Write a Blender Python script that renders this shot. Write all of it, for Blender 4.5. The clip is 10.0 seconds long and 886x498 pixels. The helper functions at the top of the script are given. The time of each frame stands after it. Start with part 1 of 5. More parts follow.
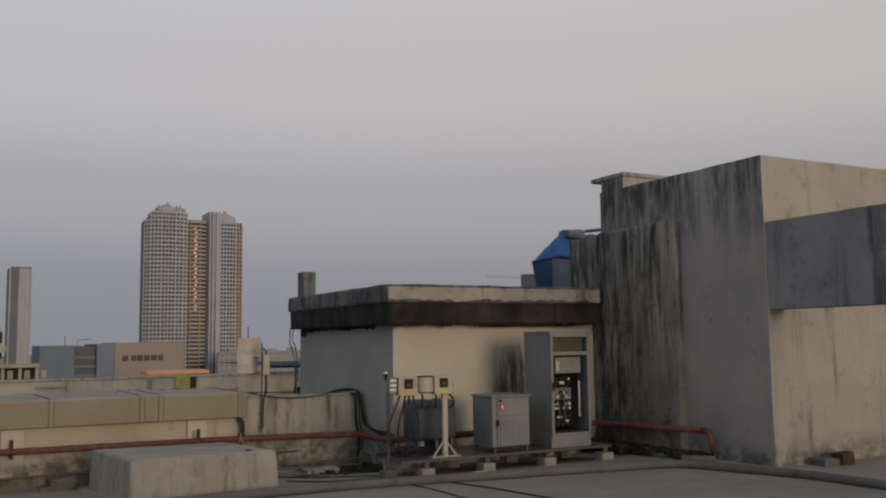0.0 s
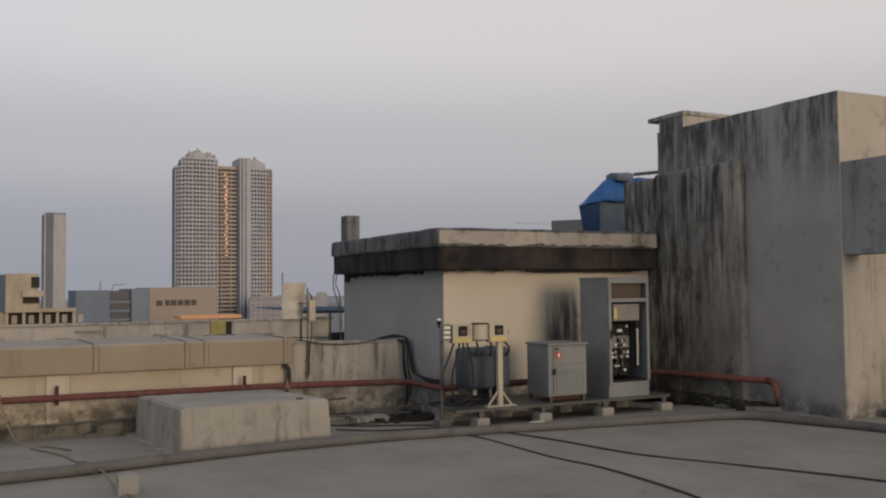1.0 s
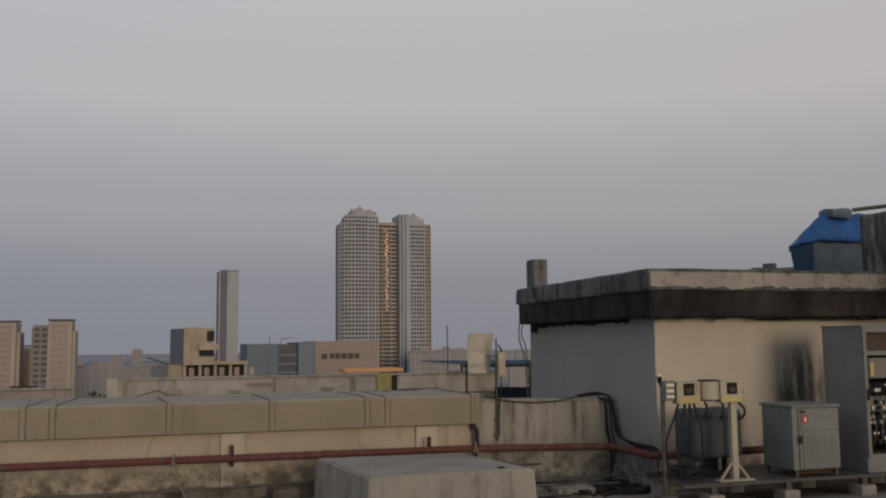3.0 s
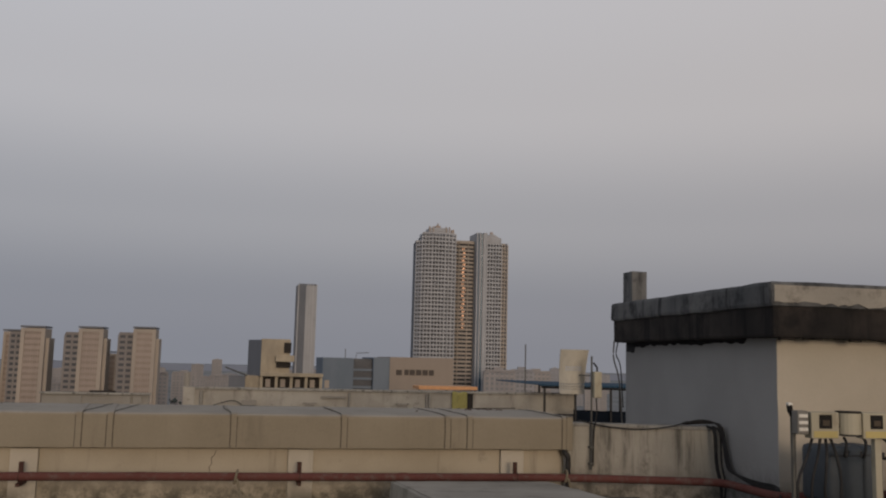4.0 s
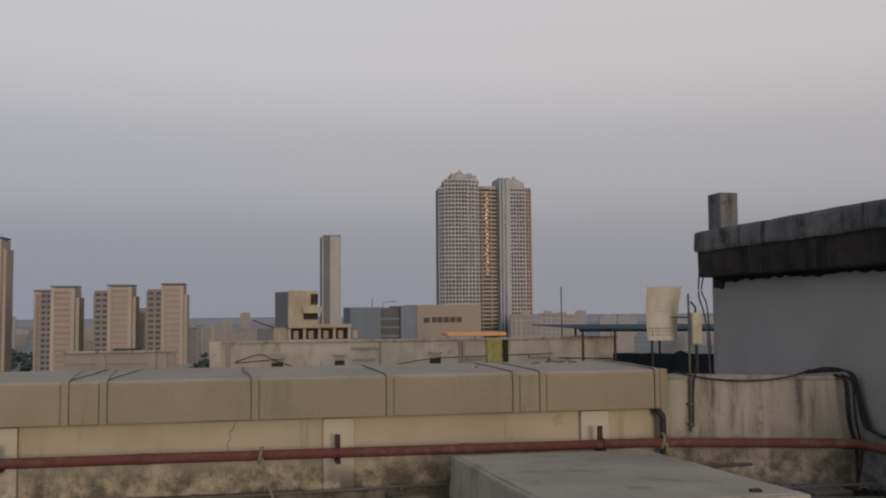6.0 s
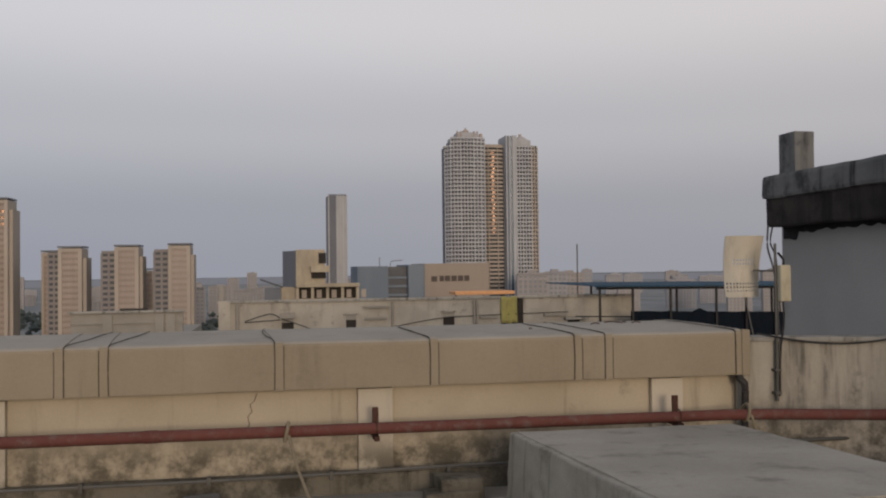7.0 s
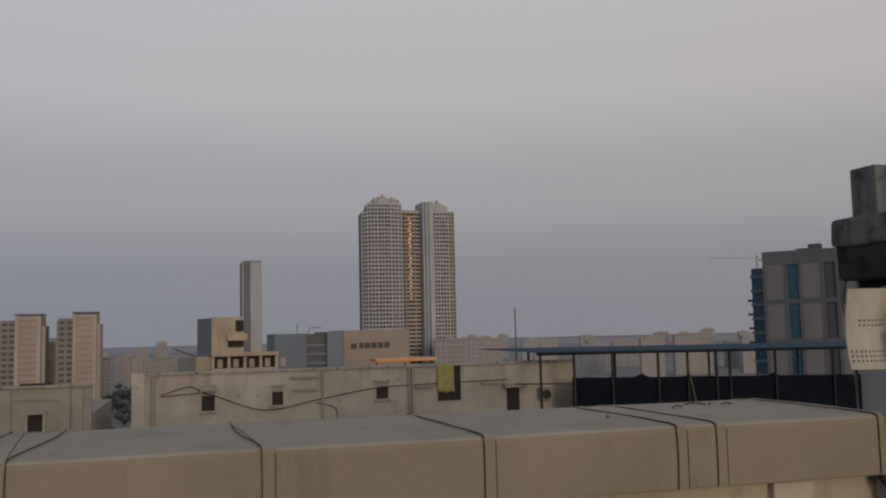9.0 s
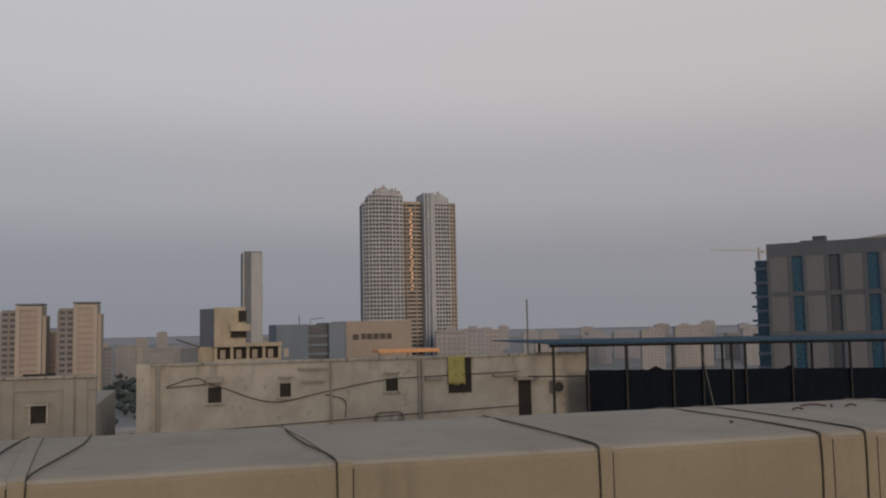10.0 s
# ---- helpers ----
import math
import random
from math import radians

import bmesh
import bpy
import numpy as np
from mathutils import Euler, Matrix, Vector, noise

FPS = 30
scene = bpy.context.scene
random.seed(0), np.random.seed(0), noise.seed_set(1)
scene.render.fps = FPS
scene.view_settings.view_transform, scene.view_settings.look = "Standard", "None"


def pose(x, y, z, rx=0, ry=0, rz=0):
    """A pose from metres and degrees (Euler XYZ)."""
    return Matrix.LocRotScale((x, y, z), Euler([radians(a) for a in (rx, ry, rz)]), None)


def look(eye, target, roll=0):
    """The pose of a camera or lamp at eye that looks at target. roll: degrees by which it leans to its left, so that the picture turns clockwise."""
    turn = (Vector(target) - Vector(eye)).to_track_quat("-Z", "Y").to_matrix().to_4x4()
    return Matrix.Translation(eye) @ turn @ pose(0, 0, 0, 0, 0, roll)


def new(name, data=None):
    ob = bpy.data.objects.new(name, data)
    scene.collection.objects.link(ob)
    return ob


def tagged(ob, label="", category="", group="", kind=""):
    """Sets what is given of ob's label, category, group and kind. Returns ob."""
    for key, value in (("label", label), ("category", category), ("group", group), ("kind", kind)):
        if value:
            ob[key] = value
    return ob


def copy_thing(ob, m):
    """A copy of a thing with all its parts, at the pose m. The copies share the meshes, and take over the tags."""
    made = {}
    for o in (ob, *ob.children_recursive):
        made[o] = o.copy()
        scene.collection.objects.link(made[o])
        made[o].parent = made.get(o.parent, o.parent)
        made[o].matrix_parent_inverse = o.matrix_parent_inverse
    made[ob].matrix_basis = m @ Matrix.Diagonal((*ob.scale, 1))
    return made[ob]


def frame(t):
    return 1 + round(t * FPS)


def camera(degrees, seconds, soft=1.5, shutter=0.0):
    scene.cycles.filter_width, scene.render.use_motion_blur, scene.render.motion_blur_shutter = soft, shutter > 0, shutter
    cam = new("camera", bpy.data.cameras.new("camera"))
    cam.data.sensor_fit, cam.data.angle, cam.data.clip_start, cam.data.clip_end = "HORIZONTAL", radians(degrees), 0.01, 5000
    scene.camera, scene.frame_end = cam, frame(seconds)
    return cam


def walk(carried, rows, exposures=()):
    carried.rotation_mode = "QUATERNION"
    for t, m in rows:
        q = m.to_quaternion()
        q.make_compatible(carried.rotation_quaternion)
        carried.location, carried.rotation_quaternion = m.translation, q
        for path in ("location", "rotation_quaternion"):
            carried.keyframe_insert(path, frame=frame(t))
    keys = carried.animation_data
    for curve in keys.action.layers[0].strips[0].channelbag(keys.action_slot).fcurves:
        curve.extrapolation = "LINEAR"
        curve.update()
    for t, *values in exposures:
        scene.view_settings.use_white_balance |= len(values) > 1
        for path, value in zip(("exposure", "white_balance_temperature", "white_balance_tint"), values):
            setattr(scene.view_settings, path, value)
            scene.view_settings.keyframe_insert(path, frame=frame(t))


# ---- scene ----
cam = camera(52.0, 10.0, soft=2.1)
PATH = [
    (0, (0.77, 0.232, 1.73), (1.718, 1.981, 1.931), -0.8),
    (0.5, (0.774, 0.565, 1.706), (1.672, 2.34, 1.905), -0.2),
    (1, (0.723, 0.862, 1.73), (1.618, 2.649, 1.814), -0.6),
    (1.5, (0.844, 1.307, 1.712), (1.632, 3.143, 1.807), -0.2),
    (2, (0.839, 1.731, 1.717), (1.519, 3.6, 1.925), 0.3),
    (2.5, (0.788, 2.093, 1.712), (1.449, 3.972, 1.893), -1.1),
    (3, (0.79, 2.441, 1.694), (1.364, 4.346, 1.899), -0.6),
    (3.2, (0.787, 2.615, 1.701), (1.293, 4.534, 1.951), 0.1),
    (4.3, (0.961, 3.816, 1.617), (1.326, 5.769, 1.845), 0.9),
    (4.5, (0.906, 3.942, 1.638), (1.228, 5.905, 1.844), 0.3),
    (5, (0.895, 4.54, 1.651), (1.279, 6.495, 1.826), -0.1),
    (5.5, (1.004, 4.938, 1.643), (1.321, 6.909, 1.779), -0.2),
    (5.7, (1.0, 5.19, 1.633), (1.347, 7.156, 1.772), 0.1),
    (6.8, (0.915, 6.808, 1.579), (1.285, 8.773, 1.633), -1.2),
    (7, (0.838, 6.937, 1.571), (1.188, 8.906, 1.61), -0.7),
    (7.5, (0.684, 7.494, 1.607), (1.004, 9.467, 1.676), -1.5),
    (8, (0.642, 8.052, 1.603), (0.909, 10.032, 1.7), -1.0),
    (8.5, (0.53, 8.674, 1.591), (0.844, 10.647, 1.684), -1.0),
    (9, (0.415, 9.278, 1.588), (0.946, 11.198, 1.769), -1.3),
    (9.5, (0.301, 9.751, 1.572), (0.808, 11.679, 1.731), -1.0),
    (10, (0.16, 10.29, 1.585), (0.69, 12.211, 1.747), -1.1),
]
EXPOSURES = [(0.0, 0.0), (0.5, -0.03), (1.0, 0.36), (1.5, 0.2), (2.0, -0.1), (2.5, -0.02), (3.2, -0.12), (4.5, -0.1), (5.5, -0.02), (7.0, 0.33), (7.5, 0.15), (8.0, 0.0), (8.5, 0.0), (9.0, -0.12), (9.5, -0.02), (10.0, 0.02)]
SUN_POWER = 1.2
PANE_TURN = -4.9
walk(cam, [(t, look(eye, target, roll)) for t, eye, target, roll in PATH], EXPOSURES)

# ---- world and light ----
SUN_EL, SUN_AZ = 7.0, 176.0   # low hazy sun behind the walk; azimuth from +y towards +x
world = bpy.data.worlds.new("world")
scene.world = world
world.use_nodes = True
wn, wl = world.node_tree.nodes, world.node_tree.links
wn.clear()
w_out = wn.new("ShaderNodeOutputWorld")
w_bg = wn.new("ShaderNodeBackground")
w_sky = wn.new("ShaderNodeTexSky")
w_sky.sky_type, w_sky.sun_disc = "NISHITA", False
w_sky.sun_elevation, w_sky.sun_rotation = radians(SUN_EL), radians(SUN_AZ)
w_sky.air_density, w_sky.dust_density, w_sky.ozone_density = 1.0, 6.0, 1.0
w_co = wn.new("ShaderNodeTexCoord")
w_sep = wn.new("ShaderNodeSeparateXYZ")
w_ramp = wn.new("ShaderNodeValToRGB")
w_ramp.color_ramp.interpolation = "EASE"
HAZE = [(0.0, (0.268, 0.274, 0.31)), (0.06, (0.288, 0.292, 0.327)), (0.15, (0.392, 0.386, 0.410)), (0.27, (0.535, 0.515, 0.527)), (0.40, (0.57, 0.555, 0.575)), (0.62, (0.40, 0.395, 0.425)), (1.0, (0.29, 0.295, 0.33))]
while len(w_ramp.color_ramp.elements) < len(HAZE):
    w_ramp.color_ramp.elements.new(0.5)
for e, (p, c) in zip(w_ramp.color_ramp.elements, HAZE):
    e.position, e.color = p, (*c, 1)
w_mix = wn.new("ShaderNodeMix")
w_mix.data_type = "RGBA"
w_mix.inputs[0].default_value = 0.93
w_scale = wn.new("ShaderNodeVectorMath")
w_scale.operation = "SCALE"
w_scale.inputs[3].default_value = 0.10
wl.new(w_co.outputs["Generated"], w_sep.inputs[0])
wl.new(w_sep.outputs[2], w_ramp.inputs[0])
wl.new(w_sky.outputs[0], w_scale.inputs[0])
wl.new(w_scale.outputs[0], w_mix.inputs[6])
wl.new(w_ramp.outputs[0], w_mix.inputs[7])
# the haze is a little cooler to the west and warmer to the east
w_tone = wn.new("ShaderNodeMapRange")
w_tone.inputs[1].default_value, w_tone.inputs[2].default_value = -0.35, 0.75
w_tint = wn.new("ShaderNodeMix")
w_tint.data_type = "RGBA"
w_tint.inputs[6].default_value, w_tint.inputs[7].default_value = (0.972, 1.0, 1.03, 1), (1.025, 1.0, 0.972, 1)
w_mul = wn.new("ShaderNodeMix")
w_mul.data_type, w_mul.blend_type = "RGBA", "MULTIPLY"
w_mul.inputs[0].default_value = 1.0
wl.new(w_sep.outputs[0], w_tone.inputs[0])
wl.new(w_tone.outputs[0], w_tint.inputs[0])
wl.new(w_mix.outputs[2], w_mul.inputs[6])
wl.new(w_tint.outputs[2], w_mul.inputs[7])
wl.new(w_mul.outputs[2], w_bg.inputs[0])
w_bg.inputs[1].default_value = 1.0
wl.new(w_bg.outputs[0], w_out.inputs[0])

sun_data = bpy.data.lights.new("sun", "SUN")
sun_data.energy, sun_data.angle, sun_data.color = SUN_POWER, radians(18), (1.0, 0.79, 0.60)
sun = new("sun", sun_data)
a, e = radians(SUN_AZ), radians(SUN_EL)
sun.matrix_world = look((0, 0, 60), (-30 * math.sin(a) * math.cos(e), -30 * math.cos(a) * math.cos(e), 60 - 30 * math.sin(e)))


# ---- materials ----
def material(name, rough=0.8, metal=0.0):
    m = bpy.data.materials.new(name)
    m.use_nodes = True
    b = m.node_tree.nodes["Principled BSDF"]
    b.inputs["Roughness"].default_value, b.inputs["Metallic"].default_value = rough, metal
    b.inputs["Specular IOR Level"].default_value = 0.5 if rough < 0.4 else 0.22
    return m, m.node_tree.nodes, m.node_tree.links, b


def noise_at(n, l, scale, detail=5.0, rough=0.6, stretch=(1, 1, 1), offset=0.0, obj=False):
    """A noise in world metres, stretched along an axis where wanted."""
    mp = n.new("ShaderNodeMapping")
    mp.inputs["Scale"].default_value = stretch
    mp.inputs["Location"].default_value = (offset, offset * 0.7, offset * 1.3)
    if obj:
        l.new(n.new("ShaderNodeTexCoord").outputs["Object"], mp.inputs[0])
    else:
        l.new(n.new("ShaderNodeNewGeometry").outputs["Position"], mp.inputs[0])
    t = n.new("ShaderNodeTexNoise")
    t.inputs["Scale"].default_value, t.inputs["Detail"].default_value, t.inputs["Roughness"].default_value = scale, detail, rough
    l.new(mp.outputs[0], t.inputs["Vector"])
    return t.outputs[0]


def step(n, l, value, lo, hi, out_lo=0.0, out_hi=1.0):
    r = n.new("ShaderNodeMapRange")
    r.interpolation_type = "SMOOTHSTEP"
    r.inputs[1].default_value, r.inputs[2].default_value, r.inputs[3].default_value, r.inputs[4].default_value = lo, hi, out_lo, out_hi
    l.new(value, r.inputs[0])
    return r.outputs[0]


def times(n, l, x, y):
    m = n.new("ShaderNodeMath")
    m.operation = "MULTIPLY"
    l.new(x, m.inputs[0])
    if isinstance(y, float):
        m.inputs[1].default_value = y
    else:
        l.new(y, m.inputs[1])
    return m.outputs[0]


def blend(n, l, fac, c1, c2, mode="MIX"):
    m = n.new("ShaderNodeMix")
    m.data_type, m.blend_type = "RGBA", mode
    if isinstance(fac, float):
        m.inputs[0].default_value = fac
    else:
        l.new(fac, m.inputs[0])
    for c, i in ((c1, 6), (c2, 7)):
        if isinstance(c, tuple):
            m.inputs[i].default_value = (*c, 1)
        else:
            l.new(c, m.inputs[i])
    return m.outputs[2]


def height(n, l):
    s = n.new("ShaderNodeSeparateXYZ")
    l.new(n.new("ShaderNodeNewGeometry").outputs["Position"], s.inputs[0])
    return s.outputs[2]


def bump(n, l, b, value, strength=0.3, distance=0.01):
    u = n.new("ShaderNodeBump")
    u.inputs["Strength"].default_value, u.inputs["Distance"].default_value = strength, distance
    l.new(value, u.inputs["Height"])
    l.new(u.outputs[0], b.inputs["Normal"])


def weathered(name, base, pale, dark, streak=(0.5, 0.7), patch=(0.55, 0.75), top=None, foot=None, spot=None, rough=0.9, streak_scale=5.0, amount=0.9, grain=0.35):
    """Painted plaster or cement: broad tone changes, mould patches, rain streaks that run down, fine grain.
    top: (z where streaks are full, z where they have died out); foot: the same for mould that creeps up from a base."""
    m, n, l, b = material(name, rough)
    c = blend(n, l, step(n, l, noise_at(n, l, 0.9, 4, 0.55), 0.3, 0.7), base, pale)
    fine = noise_at(n, l, 38.0, 4, 0.7)
    c = blend(n, l, grain, c, blend(n, l, fine, (0.35, 0.35, 0.35), (0.65, 0.65, 0.65)), "OVERLAY")
    mould = step(n, l, noise_at(n, l, 2.6, 8, 0.72, offset=3.0), *patch)
    c = blend(n, l, times(n, l, mould, amount * 0.8), c, dark)
    run = step(n, l, noise_at(n, l, streak_scale, 5, 0.65, (1, 1, 0.07), 7.0), *streak)
    broken = step(n, l, noise_at(n, l, 7.0, 6, 0.7, (1, 1, 0.3), 11.0), 0.25, 0.6)
    run = times(n, l, run, broken)
    if top:
        run = times(n, l, run, step(n, l, height(n, l), top[1], top[0]))
    c = blend(n, l, times(n, l, run, amount), c, dark)
    if foot:
        grown = times(n, l, step(n, l, height(n, l), foot[1], foot[0]), step(n, l, noise_at(n, l, 3.5, 8, 0.7, offset=17.0), 0.35, 0.6))
        c = blend(n, l, times(n, l, grown, 0.85), c, dark)
    if spot:
        # one dark patch: place and radii (a soot mark on the hut wall)
        v = n.new("ShaderNodeVectorMath")
        v.operation = "MULTIPLY_ADD"
        v.inputs[1].default_value = [1 / r for r in spot[1]]
        v.inputs[2].default_value = [-p / r for p, r in zip(*spot)]
        l.new(n.new("ShaderNodeNewGeometry").outputs["Position"], v.inputs[0])
        d = n.new("ShaderNodeVectorMath")
        d.operation = "LENGTH"
        l.new(v.outputs[0], d.inputs[0])
        dark_spot = times(n, l, step(n, l, d.outputs[1], 1.0, 0.35), step(n, l, noise_at(n, l, 5.0, 6, 0.7, (1.6, 1.6, 0.3), 23.0), 0.36, 0.60))
        c = blend(n, l, times(n, l, dark_spot, 0.85), c, dark)
    l.new(c, b.inputs["Base Color"])
    bump(n, l, b, noise_at(n, l, 22.0, 8, 0.7), 0.35, 0.012)
    return m


def painted(name, colour, dirt=(0.12, 0.1, 0.08), rough=0.5, metal=0.0, scale=6.0, amount=0.5, thr=(0.5, 0.75), streaky=0.35):
    """Painted or bare metal and plastic with dirt and a little wear."""
    m, n, l, b = material(name, rough, metal)
    d = step(n, l, noise_at(n, l, scale, 7, 0.68, (1, 1, streaky)), *thr)
    fade = noise_at(n, l, 1.7, 3)
    c = blend(n, l, step(n, l, fade, 0.3, 0.7), colour, tuple(min(1, v * 1.18) for v in colour))
    c = blend(n, l, times(n, l, d, amount), c, dirt)
    l.new(c, b.inputs["Base Color"])
    l.new(step(n, l, noise_at(n, l, scale * 3, 5), 0.2, 0.8, max(0.05, rough - 0.12), min(1.0, rough + 0.15)), b.inputs["Roughness"])
    bump(n, l, b, noise_at(n, l, 60, 4), 0.08, 0.004)
    return m


def far_paint(name, colour, other, rough=0.85, scale=0.15, vary=0.25):
    """Facade paint of a building far off, with broad weathering and a slightly different tone for each piece."""
    m, n, l, b = material(name, rough)
    f = step(n, l, noise_at(n, l, scale, 6, 0.7, (1, 1, 0.35)), 0.35, 0.7)
    c = blend(n, l, f, colour, other)
    r = n.new("ShaderNodeObjectInfo").outputs["Random"]
    c = blend(n, l, vary, c, blend(n, l, r, (0.38, 0.38, 0.38), (0.62, 0.62, 0.62)), "OVERLAY")
    l.new(c, b.inputs["Base Color"])
    return m


M = {}
# the spot darkens the screed beside the hut and round the platform
M["floor"] = weathered("roof_screed", (0.235, 0.222, 0.193), (0.295, 0.277, 0.242), (0.06, 0.057, 0.049), (0.9, 0.99), (0.54, 0.78), spot=((8.0, 12.9, 0.0), (2.6, 2.0, 3.0)), grain=0.5, amount=0.6)
M["cement"] = weathered("bare_cement", (0.27, 0.26, 0.235), (0.37, 0.355, 0.315), (0.06, 0.057, 0.05), (0.50, 0.66), (0.56, 0.72), amount=0.85)
M["coping"] = weathered("cream_coping_paint", (0.25, 0.215, 0.157), (0.292, 0.253, 0.188), (0.125, 0.104, 0.078), (0.54, 0.82), (0.54, 0.82), amount=0.55, grain=0.35)
M["coping_top"] = weathered("dusty_coping_top", (0.30, 0.278, 0.24), (0.36, 0.335, 0.29), (0.17, 0.155, 0.13), (0.9, 0.99), (0.48, 0.76), amount=0.6, grain=0.35)
M["parapet"] = weathered("cream_parapet_paint", (0.385, 0.332, 0.248), (0.455, 0.396, 0.302), (0.07, 0.063, 0.047), (0.55, 0.80), (0.58, 0.80), foot=(0.0, 0.36), amount=0.65, grain=0.28)
M["kerb"] = weathered("mouldy_plaster", (0.145, 0.132, 0.103), (0.22, 0.198, 0.156), (0.025, 0.023, 0.018), (0.50, 0.72), (0.42, 0.62), amount=0.92, grain=0.5)
M["low_wall"] = weathered("stained_low_wall", (0.35, 0.325, 0.27), (0.43, 0.395, 0.335), (0.05, 0.046, 0.038), (0.47, 0.66), (0.55, 0.76), top=(0.9, -0.6), foot=(0.0, 0.55), streak_scale=4.0, amount=0.88)
M["hut"] = weathered("cream_hut_paint", (0.45, 0.41, 0.335), (0.51, 0.462, 0.385), (0.045, 0.044, 0.042), (0.66, 0.86), (0.66, 0.85), foot=(0.05, 0.6), spot=((8.75, 12.6, 1.0), (0.58, 3.0, 0.80)), amount=0.5, grain=0.2)
M["slab_top"] = weathered("grey_cement_slab", (0.088, 0.093, 0.098), (0.165, 0.167, 0.166), (0.018, 0.019, 0.022), (0.47, 0.68), (0.48, 0.68), streak_scale=4.0, amount=0.9, grain=0.5)
M["slab_low"] = weathered("blackened_cement_beam", (0.017, 0.016, 0.016), (0.055, 0.046, 0.041), (0.008, 0.008, 0.009), (0.45, 0.65), (0.45, 0.7), streak_scale=3.0, grain=0.5)
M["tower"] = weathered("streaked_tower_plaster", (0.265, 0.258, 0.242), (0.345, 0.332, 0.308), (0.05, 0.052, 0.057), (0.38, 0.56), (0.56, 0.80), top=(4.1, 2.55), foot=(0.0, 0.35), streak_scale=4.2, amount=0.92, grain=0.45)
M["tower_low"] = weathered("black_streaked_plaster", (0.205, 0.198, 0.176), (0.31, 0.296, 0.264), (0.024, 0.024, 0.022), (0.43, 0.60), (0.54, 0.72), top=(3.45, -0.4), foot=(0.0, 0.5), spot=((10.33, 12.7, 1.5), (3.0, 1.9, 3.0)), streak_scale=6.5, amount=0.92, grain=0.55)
M["tower_cream"] = weathered("cream_tower_front", (0.345, 0.317, 0.265), (0.405, 0.372, 0.312), (0.07, 0.062, 0.05), (0.51, 0.76), (0.55, 0.78), foot=(0.0, 0.45), amount=0.8, grain=0.4)
M["band"] = weathered("grey_stained_beam", (0.20, 0.205, 0.21), (0.275, 0.277, 0.278), (0.045, 0.047, 0.05), (0.45, 0.66), (0.52, 0.74), streak_scale=3.0, amount=0.8)
M["red_pipe"] = painted("red_pipe_paint", (0.115, 0.043, 0.036), (0.15, 0.115, 0.10), 0.75, 0.0, 9.0, 0.75, (0.48, 0.70), 1.0)
M["rust"] = painted("rusty_steel", (0.075, 0.038, 0.03), (0.03, 0.02, 0.018), 0.85, 0.2, 20.0)
M["cable"] = painted("black_cable_rubber", (0.022, 0.022, 0.023), (0.09, 0.08, 0.07), 0.6, 0, 9, 0.4)
M["hose"] = painted("dusty_grey_conduit", (0.115, 0.112, 0.105), (0.05, 0.048, 0.045), 0.75, 0, 5, 0.6)
M["cab"] = painted("grey_cabinet_paint", (0.185, 0.195, 0.19), (0.10, 0.09, 0.075), 0.55, 0, 4, 0.5)
M["cab_dark"] = painted("dull_blue_grey_cabinet", (0.055, 0.066, 0.078), (0.03, 0.03, 0.03), 0.6, 0, 4, 0.5)
M["cab_in"] = painted("cabinet_inside_dark", (0.022, 0.021, 0.02), (0.012, 0.011, 0.01), 0.6)
M["module"] = painted("grey_module_plastic", (0.19, 0.18, 0.16), (0.06, 0.055, 0.045), 0.5, 0, 25, 0.6)
M["cream_metal"] = painted("cream_enamel", (0.38, 0.35, 0.265), (0.16, 0.13, 0.09), 0.5, 0, 9, 0.45)
M["yellow"] = painted("faded_yellow_plastic", (0.46, 0.38, 0.16), (0.2, 0.16, 0.08), 0.5, 0, 12, 0.45)
M["white"] = painted("white_paint", (0.66, 0.64, 0.58), (0.25, 0.22, 0.18), 0.55, 0, 12, 0.4)
M["red"] = painted("red_label", (0.42, 0.05, 0.035), (0.2, 0.05, 0.04), 0.5, 0, 30, 0.3)
M["steel"] = painted("galvanised_steel", (0.1, 0.1, 0.093), (0.06, 0.045, 0.032), 0.6, 0.4, 12, 0.6)
M["black"] = painted("black_plastic", (0.016, 0.016, 0.017), (0.05, 0.045, 0.04), 0.45)
M["block"] = painted("cement_block", (0.29, 0.275, 0.24), (0.10, 0.092, 0.08), 0.92, 0, 14, 0.6)
M["blue"] = painted("blue_sheet_paint", (0.025, 0.10, 0.29), (0.05, 0.06, 0.07), 0.5, 0, 3, 0.5)
M["blue_grey"] = painted("faded_blue_sheet", (0.11, 0.14, 0.175), (0.06, 0.06, 0.065), 0.55, 0, 3, 0.5)
M["net"] = painted("black_shade_net", (0.006, 0.009, 0.014), (0.012, 0.014, 0.02), 1.0, 0, 3, 0.6)
M["rope"] = painted("old_rope", (0.2, 0.17, 0.12), (0.1, 0.085, 0.06), 0.95, 0, 40, 0.5)
M["old_wall"] = weathered("old_white_wall", (0.345, 0.322, 0.278), (0.43, 0.405, 0.352), (0.075, 0.068, 0.056), (0.52, 0.74), (0.55, 0.74), top=(0.0, -1.6), streak_scale=1.2, amount=0.75, grain=0.4)
M["old_grey"] = weathered("old_grey_wall", (0.26, 0.245, 0.215), (0.31, 0.29, 0.255), (0.12, 0.11, 0.1), (0.6, 0.8), (0.6, 0.8), amount=0.5)
M["opening"] = painted("dark_opening", (0.034, 0.03, 0.027), (0.015, 0.014, 0.013), 0.95)
M["banner"] = painted("yellow_green_cloth", (0.30, 0.275, 0.10), (0.20, 0.185, 0.08), 0.9, 0, 2, 0.6)
M["orange"] = painted("orange_awning", (0.55, 0.29, 0.14), (0.3, 0.2, 0.12), 0.7, 0, 2, 0.4)
